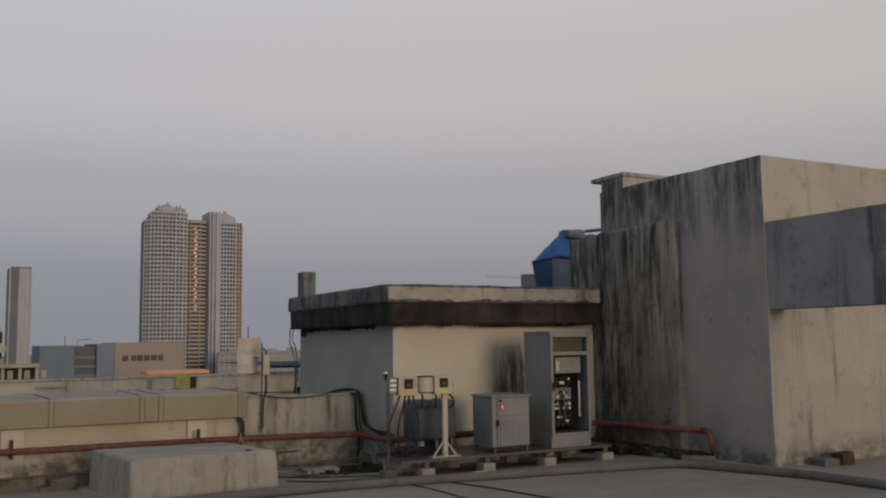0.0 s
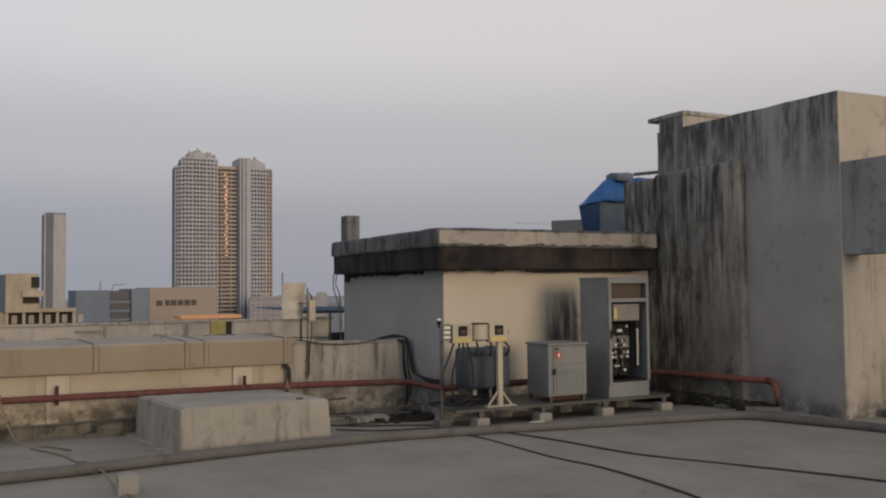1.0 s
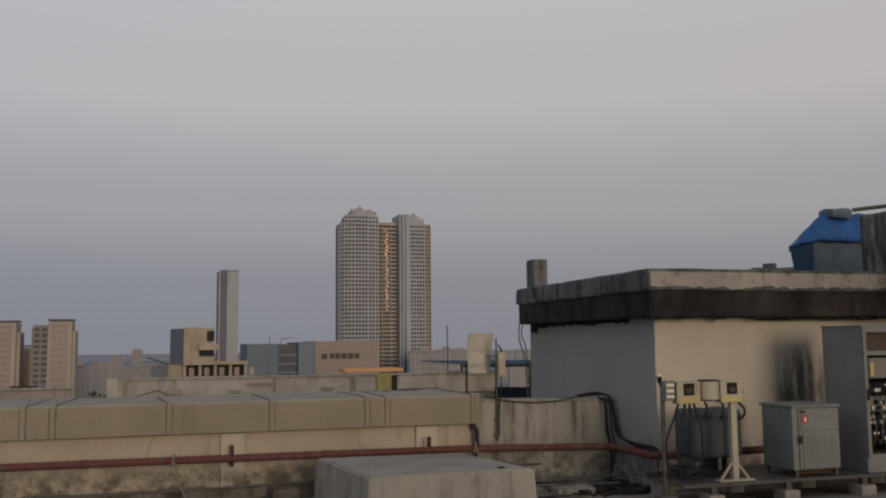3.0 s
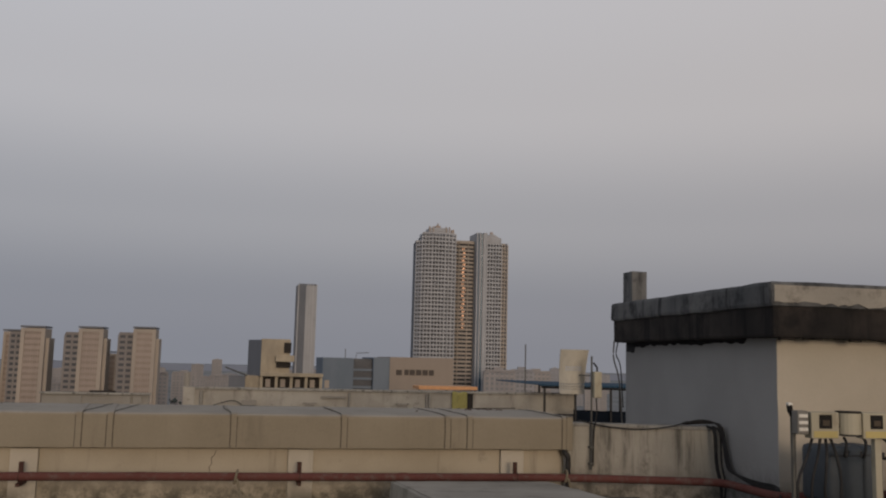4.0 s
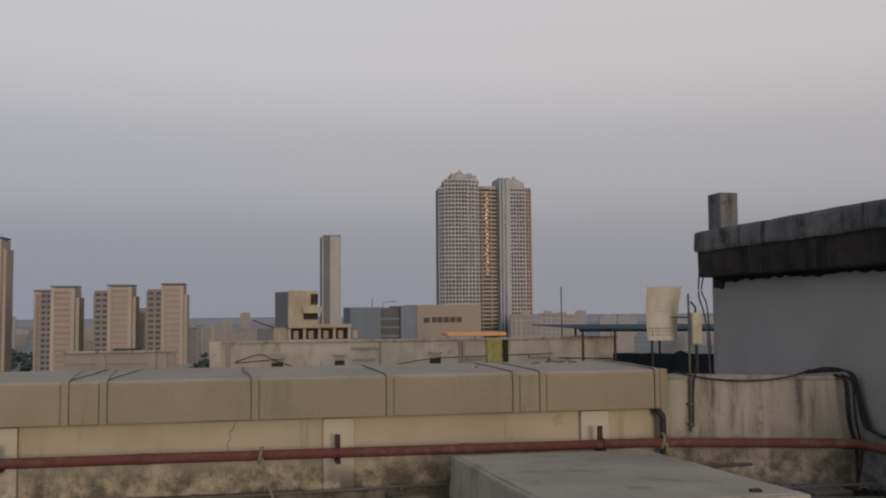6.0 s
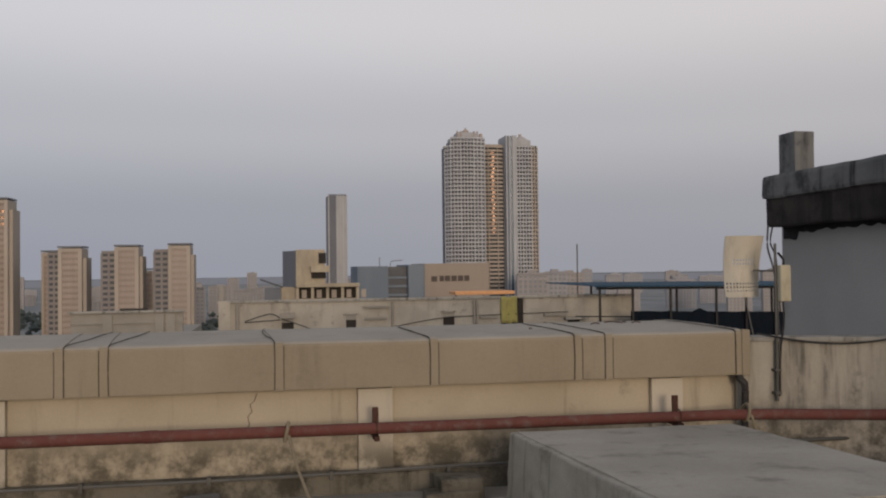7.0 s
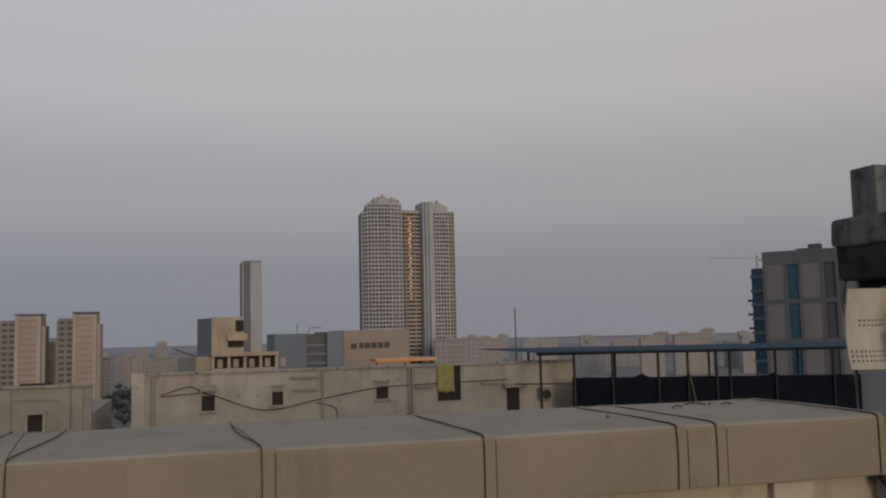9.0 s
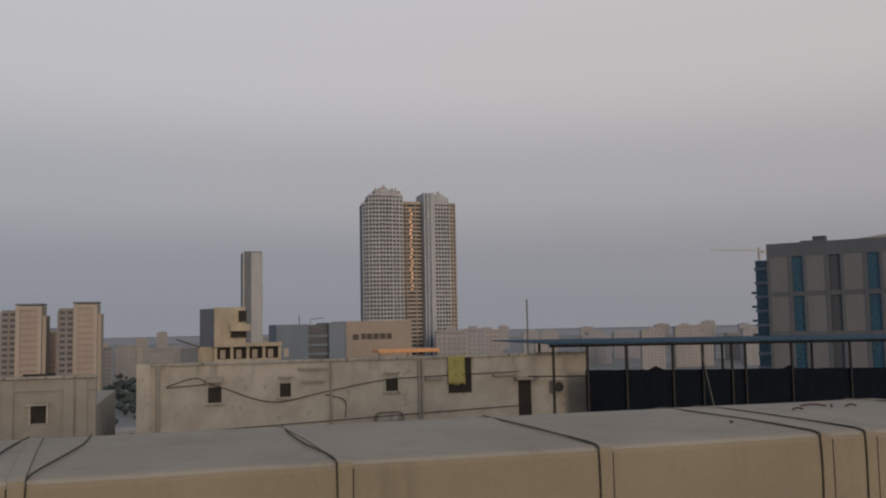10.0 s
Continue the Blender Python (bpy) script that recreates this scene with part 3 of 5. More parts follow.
for i in range(29):
    x = 12.39 + 2.1 * i / 28
    top, low = ridge_line(x), 3.50 + 0.13 * min(1.0, (x - 12.39) / 0.7)
    line = []
    for j in range(9):
        t = j / 8
        z = low + (top - low) * t
        fold = 0.05 * noise.noise(Vector((x * 4.5, z * 2.0, 1))) + 0.03 * math.sin(x * 17 + z * 4)
        y = 17.42 + 0.25 * t * t + fold * (0.3 + t * 0.7)
        line.append(b.verts.new((x + 0.76 * (y - 17.42), y, z + 0.012 * math.sin(x * 13))))
    line.append(b.verts.new((x + 0.76 * 0.88, 18.3, top - 0.05)))
    rows.append(line)
for r0, r1 in zip(rows, rows[1:]):
    for k in range(9):
        b.faces.new((r0[k], r1[k], r1[k + 1], r0[k + 1]))
thicken(b, (0, 0.02, -0.005))
part("hood", b, M["blue"], hood, smooth=True)
b = bmesh.new()
flap = [(12.42, 3.51), (12.7, 3.57), (12.99, 3.62), (12.99, 2.7), (12.60, 2.74), (12.52, 3.05)]
f0 = [b.verts.new((x, 17.5 + 0.03 * math.sin(9 * x), z)) for x, z in flap]
f1 = [b.verts.new((x + 0.4, 17.95, z)) for x, z in flap]
b.faces.new(f0)
b.faces.new(f1)
for k in range(6):
    b.faces.new((f0[k], f0[(k + 1) % 6], f1[(k + 1) % 6], f1[k]))
part("side_flap", b, M["flap"], hood, "folded side flap, its blue darkened for shade")
part("bundle", cast(13.42, 13.95, 17.40, 17.85, 4.08, 4.30, cell=0.09, bevel=0.09, rough=0.05), M["blue_grey"], hood, "crumpled grey-blue sheet bundle")
part("rail", tubed([(13.9, 17.4, 4.26), (15.2, 16.2, 4.36), (16.0, 15.4, 4.45)], 0.04), M["steel"], hood)

# ---- cement plinth on the terrace ----
plinth = thing("cement_plinth", "low grey cement plinth with mould streaks down its sides", "plinth")
b = bmesh.new()
quad_top = [(2.53, 10.62, 0.485), (4.20, 10.78, 0.47), (4.38, 13.7, 0.29), (2.54, 13.7, 0.30)]
quad_low = [(2.50, 10.58, -0.06), (4.24, 10.74, -0.06), (4.40, 13.72, -0.3), (2.50, 13.72, -0.3)]
tv = [b.verts.new(p) for p in quad_top]
lv = [b.verts.new(p) for p in quad_low]
b.faces.new(tv)
b.faces.new(lv)
for k in range(4):
    b.faces.new((tv[k], tv[(k + 1) % 4], lv[(k + 1) % 4], lv[k]))
bmesh.ops.bevel(b, geom=list(b.edges), offset=0.014, segments=2, affect="EDGES", profile=0.5)
bmesh.ops.subdivide_edges(b, edges=[e for e in b.edges if e.calc_length() > 0.25], cuts=24, use_grid_fill=True)
for v in b.verts:
    v.co += 0.007 * noise.noise_vector(v.co * 2.3) + 0.007 * noise.noise_vector(v.co * 11.0)
part("body", b, M["plinth_side"], plinth)


def plinth_top(u, v, lift):
    """A place on the plinth's sloping top."""
    q = [Vector(p) for p in quad_top]
    p = (q[0] * (1 - u) + q[1] * u) * (1 - v) + (q[3] * (1 - u) + q[2] * u) * v
    return p + Vector((0, 0, lift + 0.005 * noise.noise(p * 4)))


b = bmesh.new()
NU, NV = 16, 24
up = [[b.verts.new(plinth_top(0.025 + 0.95 * i / NU, 0.015 + 0.97 * j / NV, 0.008)) for i in range(NU + 1)] for j in range(NV + 1)]
for j in range(NV):
    for i in range(NU):
        b.faces.new((up[j][i], up[j][i + 1], up[j + 1][i + 1], up[j + 1][i]))
thicken(b, (0, 0, -0.03))
part("top_screed", b, M["screed"], plinth, "pale cement screed on top")
part("lump", cast(3.88, 3.95, 10.9, 10.95, 0.44, 0.488, cell=0.05, bevel=0.008, rough=0.006), M["black"], plinth, "small dark lump")
b = bmesh.new()
for (xa, ya, za), (xb, yb, zb) in zip(quad_low, quad_low[1:] + quad_low[:1]):
    for k in range(12):
        t = k / 12
        px, py = xa + (xb - xa) * t + random.uniform(-0.03, 0.03), ya + (yb - ya) * t + random.uniform(-0.03, 0.03)
        box(b, px - 0.1, px + 0.1, py - 0.09, py + 0.09, floor_z(py) - 0.03, floor_z(py) + random.uniform(0.005, 0.03), bevel=0.012)
tagged(part("mortar_skirt", b, M["cement"], plinth, "rough mortar skirt at the base"), kind="stuff")

# ---- equipment platform ----
plat = thing("steel_platform", "low steel platform on cement blocks carrying telecom cabinets", "platform")
part("deck", boxed(5.92, 9.32, 10.95, 12.0, 0.172, 0.195, bevel=0.004), M["steel"], plat, "flat dusty steel deck")
part("edge_beam", boxed(5.92, 9.32, 10.93, 10.97, 0.158, 0.192, bevel=0.004), M["steel"], plat)
part("edge_beam", boxed(5.92, 9.32, 11.98, 12.02, 0.158, 0.192, bevel=0.004), M["steel"], plat)
for bx in (6.28, 7.2, 8.19, 9.2):
    for by in (10.95, 11.95):
        part("foot_post", boxed(bx - 0.02, bx + 0.05, by - 0.01, by + 0.04, 0.06, 0.165), M["steel"], plat)
        blk = thing("cement_block", "small pale cement block under a platform post", "block", "blocks under the platform")
        w = random.uniform(0.09, 0.105)
        part("body", cast(bx - w, bx + w, by - 0.09, by + 0.12, floor_z(by) - 0.02, 0.085, cell=0.08, bevel=0.012, rough=0.006, seed=bx + by), M["block"], blk)

# small cabinet
sc = thing("small_cabinet", "grey closed outdoor telecom cabinet with a red label", "cabinet")
part("body", boxed(7.33, 7.93, 10.99, 11.52, 0.27, 0.945, bevel=0.008), M["cab"], sc)
part("lid", boxed(7.31, 7.95, 10.96, 11.54, 0.945, 0.972, bevel=0.006), M["cab"], sc)
door = part("door", boxed(7.40, 7.92, 10.97, 10.99, 0.285, 0.93, bevel=0.004), M["cab"], sc)
part("upper_panel", boxed(7.42, 7.91, 10.958, 10.972, 0.70, 0.92, bevel=0.003), M["cab"], door)
part("lower_panel", boxed(7.44, 7.91, 10.958, 10.972, 0.30, 0.68, bevel=0.003), M["cab"], door)
part("handle", boxed(7.385, 7.415, 10.94, 10.96, 0.56, 0.64, bevel=0.004), M["black"], door, "black handle")
part("label", boxed(7.43, 7.51, 10.953, 10.957, 0.775, 0.86), M["red"], door, "red label")
part("label_mark", boxed(7.46, 7.485, 10.950, 10.953, 0.79, 0.84), M["white"], door)
part("nameplate", boxed(7.42, 7.47, 10.953, 10.957, 0.885, 0.91), M["black"], door)
for k in range(11):
    xx = 7.485 + k * 0.037
    part("louvre", boxed(xx, xx + 0.014, 10.951, 10.960, 0.33, 0.63, bevel=0.003), M["cab"], door)
for fx in (7.36, 7.88):
    for fy in (11.0, 11.48):
        part("leg", boxed(fx, fx + 0.03, fy, fy + 0.03, 0.195, 0.275), M["steel"], sc)
part("base_rail", boxed(7.36, 7.91, 11.05, 11.07, 0.215, 0.25), M["rust"], sc)

# tall open cabinet
tc = thing("tall_cabinet", "tall grey telecom cabinet standing open, racks showing", "cabinet")
part("plinth", boxed(8.30, 8.99, 10.98, 11.63, 0.195, 0.40, bevel=0.008), M["cab"], tc)
part("side_panel", boxed(8.30, 8.33, 10.99, 11.63, 0.40, 1.82, bevel=0.004), M["cab"], tc)
part("side_panel", boxed(8.96, 8.99, 10.99, 11.63, 0.40, 1.82, bevel=0.004), M["cab"], tc)
part("back_panel", boxed(8.33, 8.96, 11.6, 11.63, 0.40, 1.82), M["cab_in"], tc)
part("roof", boxed(8.29, 9.0, 10.97, 11.64, 1.82, 1.845, bevel=0.004), M["cab"], tc)
part("floor_plate", boxed(8.33, 8.96, 11.0, 11.6, 0.40, 0.43), M["cab_in"], tc)
fr = part("front_frame", boxed(8.30, 8.99, 10.96, 10.99, 1.50, 1.55), M["cab"], tc)
part("front_frame", boxed(8.30, 8.345, 10.955, 10.99, 0.36, 1.82, bevel=0.004), M["cab"], tc)
part("front_frame", boxed(8.945, 8.99, 10.955, 10.99, 0.42, 1.82, bevel=0.004), M["cab"], tc)
part("front_frame", boxed(8.345, 8.945, 10.96, 10.99, 1.76, 1.82), M["cab"], tc)
part("roof_vent", boxed(8.36, 8.93, 11.05, 11.08, 1.55, 1.76), M["brown_dark"], tc, "dusty brown vent panel")
part("top_unit", boxed(8.42, 8.87, 11.02, 11.4, 1.24, 1.47, bevel=0.006), M["module"], tc, "pale power unit")
part("label", boxed(8.43, 8.48, 11.012, 11.018, 1.27, 1.42), M["yellow"], tc, "faded yellow label")
for rz, rh, mat in ((1.06, 0.13, "cab_in"), (0.86, 0.17, "module"), (0.70, 0.12, "cab_in"), (0.52, 0.14, "cab_in")):
    rack = part("rack_unit", boxed(8.41, 8.74, 11.1, 11.5, rz, rz + rh, bevel=0.004), M[mat], tc)
    for k in range(6):
        for j in range(2):
            if random.random() < 0.75:
                cx, cz = 8.43 + k * 0.05, rz + 0.025 + j * 0.06
                part("switch", boxed(cx, cx + random.uniform(0.02, 0.036), 11.07, 11.1, cz, cz + random.uniform(0.02, 0.045)), M["white" if random.random() < 0.55 else "black"], rack)
for k in range(7):
    x0 = 8.42 + 0.045 * k
    part("wire", tubed(curve([(x0, 11.08, 1.05), (x0 + random.uniform(-0.04, 0.04), 11.04, 0.9), (x0 + random.uniform(-0.06, 0.06), 11.05, 0.7), (x0 + 0.05, 11.12, 0.48)], 5), 0.005, 6), M["module" if k % 2 else "cable"], tc)
trunk = part("cable_trunk", boxed(8.83, 8.88, 11.06, 11.09, 0.58, 1.25), M["cab_in"], tc, "dark trunk with a row of pale slots")
for k in range(16):
    part("slot", boxed(8.842, 8.868, 11.048, 11.062, 0.62 + 0.032 * k, 0.64 + 0.032 * k), M["white"], trunk)
part("door_handle", boxed(8.31, 8.335, 10.935, 10.957, 1.0, 1.12, bevel=0.004), M["black"], tc, "black handle")

# blue-grey battery cabinets behind the meter stand
for x0, x1, y0 in ((6.40, 6.80, 11.45), (6.84, 7.07, 11.52)):
    gc = thing("battery_cabinet", "smooth blue-grey metal battery cabinet with rounded corners" if x0 < 6.5 else "narrow blue-grey battery cabinet beside the wider one", "cabinet", "battery cabinets")
    part("body", boxed(x0, x1, y0, y0 + 0.45, 0.37, 0.91, bevel=0.05), M["cab_dark"], gc, smooth=True)
    part("seam", boxed(x0 + 0.03, x1 - 0.03, y0 - 0.004, y0 + 0.01, 0.82, 0.828), M["black"], gc)
    for fx in (x0 + 0.04, x1 - 0.08):
        part("foot", boxed(fx, fx + 0.04, y0 + 0.05, y0 + 0.4, 0.195, 0.40), M["steel"], gc)

# meter stand: cream post with splayed feet, a rail, two meter boxes, a drum and a small box
ms = thing("meter_stand", "cream steel stand carrying meter boxes with hanging black cables", "stand")
part("post", boxed(6.575, 6.645, 11.0, 11.06, 0.195, 1.08, bevel=0.006), M["cream_metal"], ms)
part("foot_plate", boxed(6.40, 6.83, 10.98, 11.08, 0.195, 0.212, bevel=0.004), M["cream_metal"], ms)
for sd in (-1, 1):
    part("brace", tubed([(6.61 + 0.02 * sd, 11.03, 0.40), (6.61 + 0.17 * sd, 11.03, 0.212)], 0.014, 6), M["cream_metal"], ms)
part("rail", boxed(5.80, 6.72, 11.07, 11.10, 1.10, 1.13, bevel=0.003), M["steel"], ms)
part("rail", boxed(5.80, 6.72, 11.07, 11.10, 1.20, 1.23, bevel=0.003), M["steel"], ms)
for x0, x1 in ((5.905, 6.185), (6.43, 6.705)):
    mb = part("meter_box", boxed(x0, x1, 10.96, 11.07, 1.025, 1.26, bevel=0.008), M["cream_metal"], ms)
    xc = (x0 + x1) / 2
    part("window", boxed(xc - 0.062, xc + 0.062, 10.950, 10.962, 1.115, 1.238, bevel=0.002), M["cab_in"], mb, "dark meter window")
    part("meter", boxed(xc - 0.035, xc + 0.035, 10.944, 10.951, 1.14, 1.19, bevel=0.002), M["brown_dark"], mb)
    part("label", boxed(x0 + 0.02, x1 - 0.02, 10.954, 10.962, 1.035, 1.092), M["yellow"], mb, "faded yellow warning strip")
    part("lock", boxed(x1, x1 + 0.02, 10.98, 11.0, 1.12, 1.16, bevel=0.004), M["black"], mb)
drum = part("drum", tubed([(6.307, 11.0, 1.055), (6.307, 11.0, 1.265)], 0.108, 20), M["cream_metal"], ms, "pale round drum", smooth=False)
for z in (1.05, 1.255):
    part("drum_band", tubed([(6.307, 11.0, z), (6.307, 11.0, z + 0.016)], 0.112, 20), M["black"], drum)
mb = part("meter_box", boxed(5.775, 5.885, 10.97, 11.07, 1.06, 1.27, bevel=0.012), M["module"], ms, "small pale grey box")
for z in (1.09, 1.15, 1.21):
    part("rib", boxed(5.785, 5.875, 10.962, 10.972, z, z + 0.03, bevel=0.004), M["white"], mb)
for x0, bulge, x1, low in ((5.95, 0.20, 5.98, 0.24), (6.03, 0.14, 6.22, 0.24), (6.08, 0.05, 6.30, 0.42), (6.13, -0.05, 6.05, 0.28), (6.27, 0.03, 6.36, 0.86), (6.47, 0.03, 6.50, 0.85), (6.67, -0.04, 6.74, 0.84)):
    zt = 1.03
    mid = (zt + low) / 2
    part("hanging_cable", tubed(curve([(x0, 11.02, zt), (x0 - bulge * 0.45, 10.97, zt - (zt - low) * 0.2), (x0 - bulge, 10.95, mid), (x0 - bulge * 0.8, 10.98, low + (zt - low) * 0.15), ((x0 + x1) / 2, 11.06, low), (x1 + 0.15, 11.3, low + 0.02)], 7), 0.0135, 7), M["cable"], ms, smooth=True)
sp = thing("antenna_pole", "thin grey steel pole with a small white cap", "pole")
part("shaft", tubed([(5.84, 11.15, -0.03), (5.84, 11.15, 1.24)], 0.024), M["steel"], sp)
part("elbow", tubed([(5.84, 11.15, 1.22), (5.80, 11.13, 1.27), (5.79, 11.12, 1.32)], 0.028), M["black"], sp)
part("cap", boxed(5.765, 5.815, 11.095, 11.145, 1.305, 1.335, bevel=0.01), M["white"], sp)
part("base_block", cast(5.76, 5.94, 11.07, 11.26, -0.07, 0.07, cell=0.08, bevel=0.015, rough=0.008), M["hose"], sp)
junk = thing("cable_coil", "tangled heap of black cable on the platform", "cable")
for k in range(9):
    c = Vector((6.25 + random.uniform(-0.2, 0.35), 11.45 + random.uniform(-0.2, 0.2), 0))
    r = random.uniform(0.14, 0.28)
    pts = [(c.x + r * math.cos(t * 0.9 + k), c.y + r * 0.7 * math.sin(t * 0.9 + k), 0.215 + 0.022 * (k % 4) + 0.01 * math.sin(3 * t)) for t in range(9)]
    part("loop", tubed(curve(pts, 4), 0.013, 6), M["cable"], junk)
# ---- pipes and cables on the terrace ----
fp = thing("fire_pipe", "dull red painted steel fire main on rusty brackets", "pipe")
PZ = 0.305
run = [(-16, 14.14, PZ + 0.03), (-4, 14.14, PZ + 0.01), (0, 14.14, PZ), (4.5, 14.14, PZ - 0.02), (4.9, 14.08, PZ - 0.02), (6.2, 13.57, PZ), (6.38, 13.47, PZ), (6.43, 13.3, PZ), (6.43, 12.55, PZ), (6.48, 12.42, PZ), (6.6, 12.36, PZ), (9.9, 12.36, 0.35), (10.15, 12.3, 0.36), (10.22, 12.1, 0.36), (10.24, 10.0, 0.41)]
part("pipe", tubed(run, 0.046, 12), M["red_pipe"], fp, smooth=True)
part("end_elbow", tubed([(10.24, 10.02, 0.41), (10.24, 9.92, 0.40), (10.25, 9.86, 0.30), (10.25, 9.86, -0.02)], 0.05, 10), M["red_pipe"], fp, smooth=True)
for cx in (-5.1, -2.4, -0.2, 2.7):
    part("coupling", tubed([(cx, 14.14, PZ - 0.004 * cx if cx > 0 else PZ - 0.0025 * cx), (cx + 0.10, 14.14, PZ - 0.004 * cx if cx > 0 else PZ - 0.0025 * cx)], 0.05, 12), M["red_pipe"], fp)
for bx in (-4.28, -1.41, 1.54, 4.09):
    br = part("bracket", boxed(bx, bx + 0.05, 14.2, 14.23, 0.2, 0.455, bevel=0.004), M["rust"], fp, "rusty upright bracket")
    part("arm", boxed(bx + 0.005, bx + 0.045, 14.08, 14.44, 0.205, 0.24), M["rust"], br)
    part("clamp", tubed([(bx + 0.025, 14.14 + 0.05 * math.cos(a), 0.30 + 0.05 * math.sin(a)) for a in (1.2, 1.9, 2.6, 3.3, 4.0, 4.7)], 0.006, 5), M["rust"], br)
for tx in (0.85, 4.7):
    tie = thing("pipe_tie", "knotted old rope tied round the red pipe", "rope")
    part("knot", tubed(curve([(tx, 14.07, 0.24), (tx + 0.02, 14.065, 0.33), (tx + 0.03, 14.14, 0.37), (tx + 0.01, 14.2, 0.3), (tx, 14.13, 0.23), (tx + 0.03, 14.06, 0.28), (tx + 0.06, 14.05, 0.17), (tx + 0.11, 14.06, 0.13)], 5), 0.014, 6), M["rope"], tie)
    part("tail", tubed(curve([(tx + 0.05, 14.06, 0.2), (tx + 0.12, 13.85, 0.0), (tx + 0.25, 13.5, floor_z(13.5) + 0.015), (tx + 0.55, 12.9, floor_z(12.9) + 0.015), (tx + 0.75, 12.2, floor_z(12.2) + 0.015)], 6), 0.012, 6), M["rope"], tie)

gp = thing("floor_conduit", "thick dusty grey conduit lying across the terrace", "pipe")
line = [(-6, 9.85, 0.05), (-2, 9.95, 0.05), (1.02, 10.04, 0.055), (2.54, 10.25, 0.055), (4.38, 10.42, 0.05), (5.84, 10.26, 0.05), (7.13, 10.06, 0.05), (8.27, 9.88, 0.05), (9.2, 9.72, 0.05), (9.5, 9.5, 0.05), (9.74, 8.8, 0.05), (10.0, 7.9, 0.05), (10.1, 6.5, 0.05), (10.3, 3.5, 0.05)]
part("conduit", tubed(curve(line, 5), 0.055, 10), M["hose"], gp, smooth=True)
wp = thing("wall_conduit", "thin grey pipe running low along the parapet", "pipe")
part("pipe", tubed(curve([(-9, 14.27, -0.07), (-2, 14.27, -0.075), (0.6, 14.27, -0.08), (2.3, 14.27, -0.055), (4.2, 14.27, -0.06), (4.9, 14.28, -0.06), (6.4, 14.28, -0.07)], 6), 0.014, 6), M["hose"], wp)
part("pipe", tubed([(4.5, 14.2, 0.02), (6.3, 14.1, 0.05)], 0.018, 6), M["steel"], wp)
for k in range(8):
    x = -4.5 + 0.95 * k
    part("clip", boxed(x, x + 0.03, 14.25, 14.31, -0.12, -0.05), M["steel"], wp)

loose = [
    [(5.6, 10.7, 0.01), (5.77, 9.97, 0.01), (5.82, 8.65, 0.01), (5.94, 7.87, 0.01), (5.87, 6.58, 0.01), (5.5, 5.0, 0.01), (5.0, 3.0, 0.01)],
    [(6.2, 10.2, 0.01), (6.42, 9.47, 0.01), (6.65, 8.36, 0.01), (7.04, 7.57, 0.01), (7.41, 6.88, 0.01), (7.72, 6.19, 0.01), (8.2, 4.8, 0.01), (8.0, 3.0, 0.01)],
    [(4.75, 12.0, floor_z(12.0) + 0.013), (5.1, 11.4, floor_z(11.4) + 0.013), (5.6, 11.0, 0.0), (6.0, 10.72, 0.012), (6.6, 10.66, 0.012)],
    [(4.9, 12.8, floor_z(12.8) + 0.013), (5.2, 12.2, floor_z(12.2) + 0.013), (5.75, 11.7, floor_z(11.7) + 0.013), (5.9, 11.2, floor_z(11.2) + 0.02)],
    [(1.2, 12.9, floor_z(12.9) + 0.012), (1.45, 11.8, floor_z(11.8) + 0.012), (1.55, 10.9, floor_z(10.9) + 0.012), (1.6, 10.35, 0.07), (1.62, 10.0, 0.03), (1.66, 9.7, 0.1), (1.75, 9.2, 0.015), (2.0, 8.0, 0.015)],
    [(5.0, 12.6, floor_z(12.6) + 0.013), (5.4, 12.5, floor_z(12.5) + 0.02), (5.9, 12.9, floor_z(12.9) + 0.02), (6.3, 13.3, floor_z(13.3) + 0.02), (6.2, 13.9, floor_z(13.9) + 0.02)],
]
for pts in loose:
    c = thing("floor_cable", "thin dark cable lying loose on the screed", "cable", "loose cables on the roof")
    part("strand", tubed(curve(pts, 7), 0.0095, 6), M["cable"] if pts[0][0] > 2 else M["rope"], c)
# black cables over the low wall beside the hut
wc = thing("cable_bundle", "bundle of black cables hanging over the low wall by the hut", "cable")
for k in range(4):
    o = 0.019 * k
    part("strand", tubed(curve([(6.16 + o, 14.0, 0.94), (6.34 + o, 13.84 - o * 0.4, 1.0 - 0.012 * k), (6.48 + o * 0.5, 13.70 - o * 0.4, 0.95), (6.53 + o * 0.3, 13.66 - o * 0.5, 0.74), (6.53 + o * 0.3, 13.60 - o, 0.52), (6.54, 13.48 - o, 0.42), (6.56, 13.0, 0.38 - o), (6.55, 12.55, 0.37 - o), (6.3, 12.1, 0.2)], 6), 0.0105, 6), M["cable"], wc)
for k in (1.1, 1.3, 1.75):
    part("drop", tubed(curve([(6.30 + 0.1 * k, 13.88 - 0.04 * k, 0.93), (6.33 + 0.1 * k, 13.76 - 0.04 * k, 0.86), (6.34 + 0.1 * k, 13.74 - 0.04 * k, 0.5), (6.36 + 0.1 * k, 13.62, 0.2), (6.38, 13.5, -0.15)], 5), 0.011, 6), M["cable"], wc)
part("swag", tubed(curve([(4.95, 14.34, 0.95), (5.3, 14.21, 0.885), (5.65, 14.08, 0.865), (6.0, 13.96, 0.91), (6.2, 13.9, 0.98)], 6), 0.009, 6), M["cable"], wc)
dp = thing("drain_hose", "black rubber hose hanging from the end of the coping", "hose")
part("hose", tubed(curve([(4.79, 14.40, 0.60), (4.80, 14.36, 0.55), (4.83, 14.34, 0.48), (4.83, 14.36, 0.2), (4.82, 14.33, -0.1)], 6), 0.032, 8), M["cable"], dp)
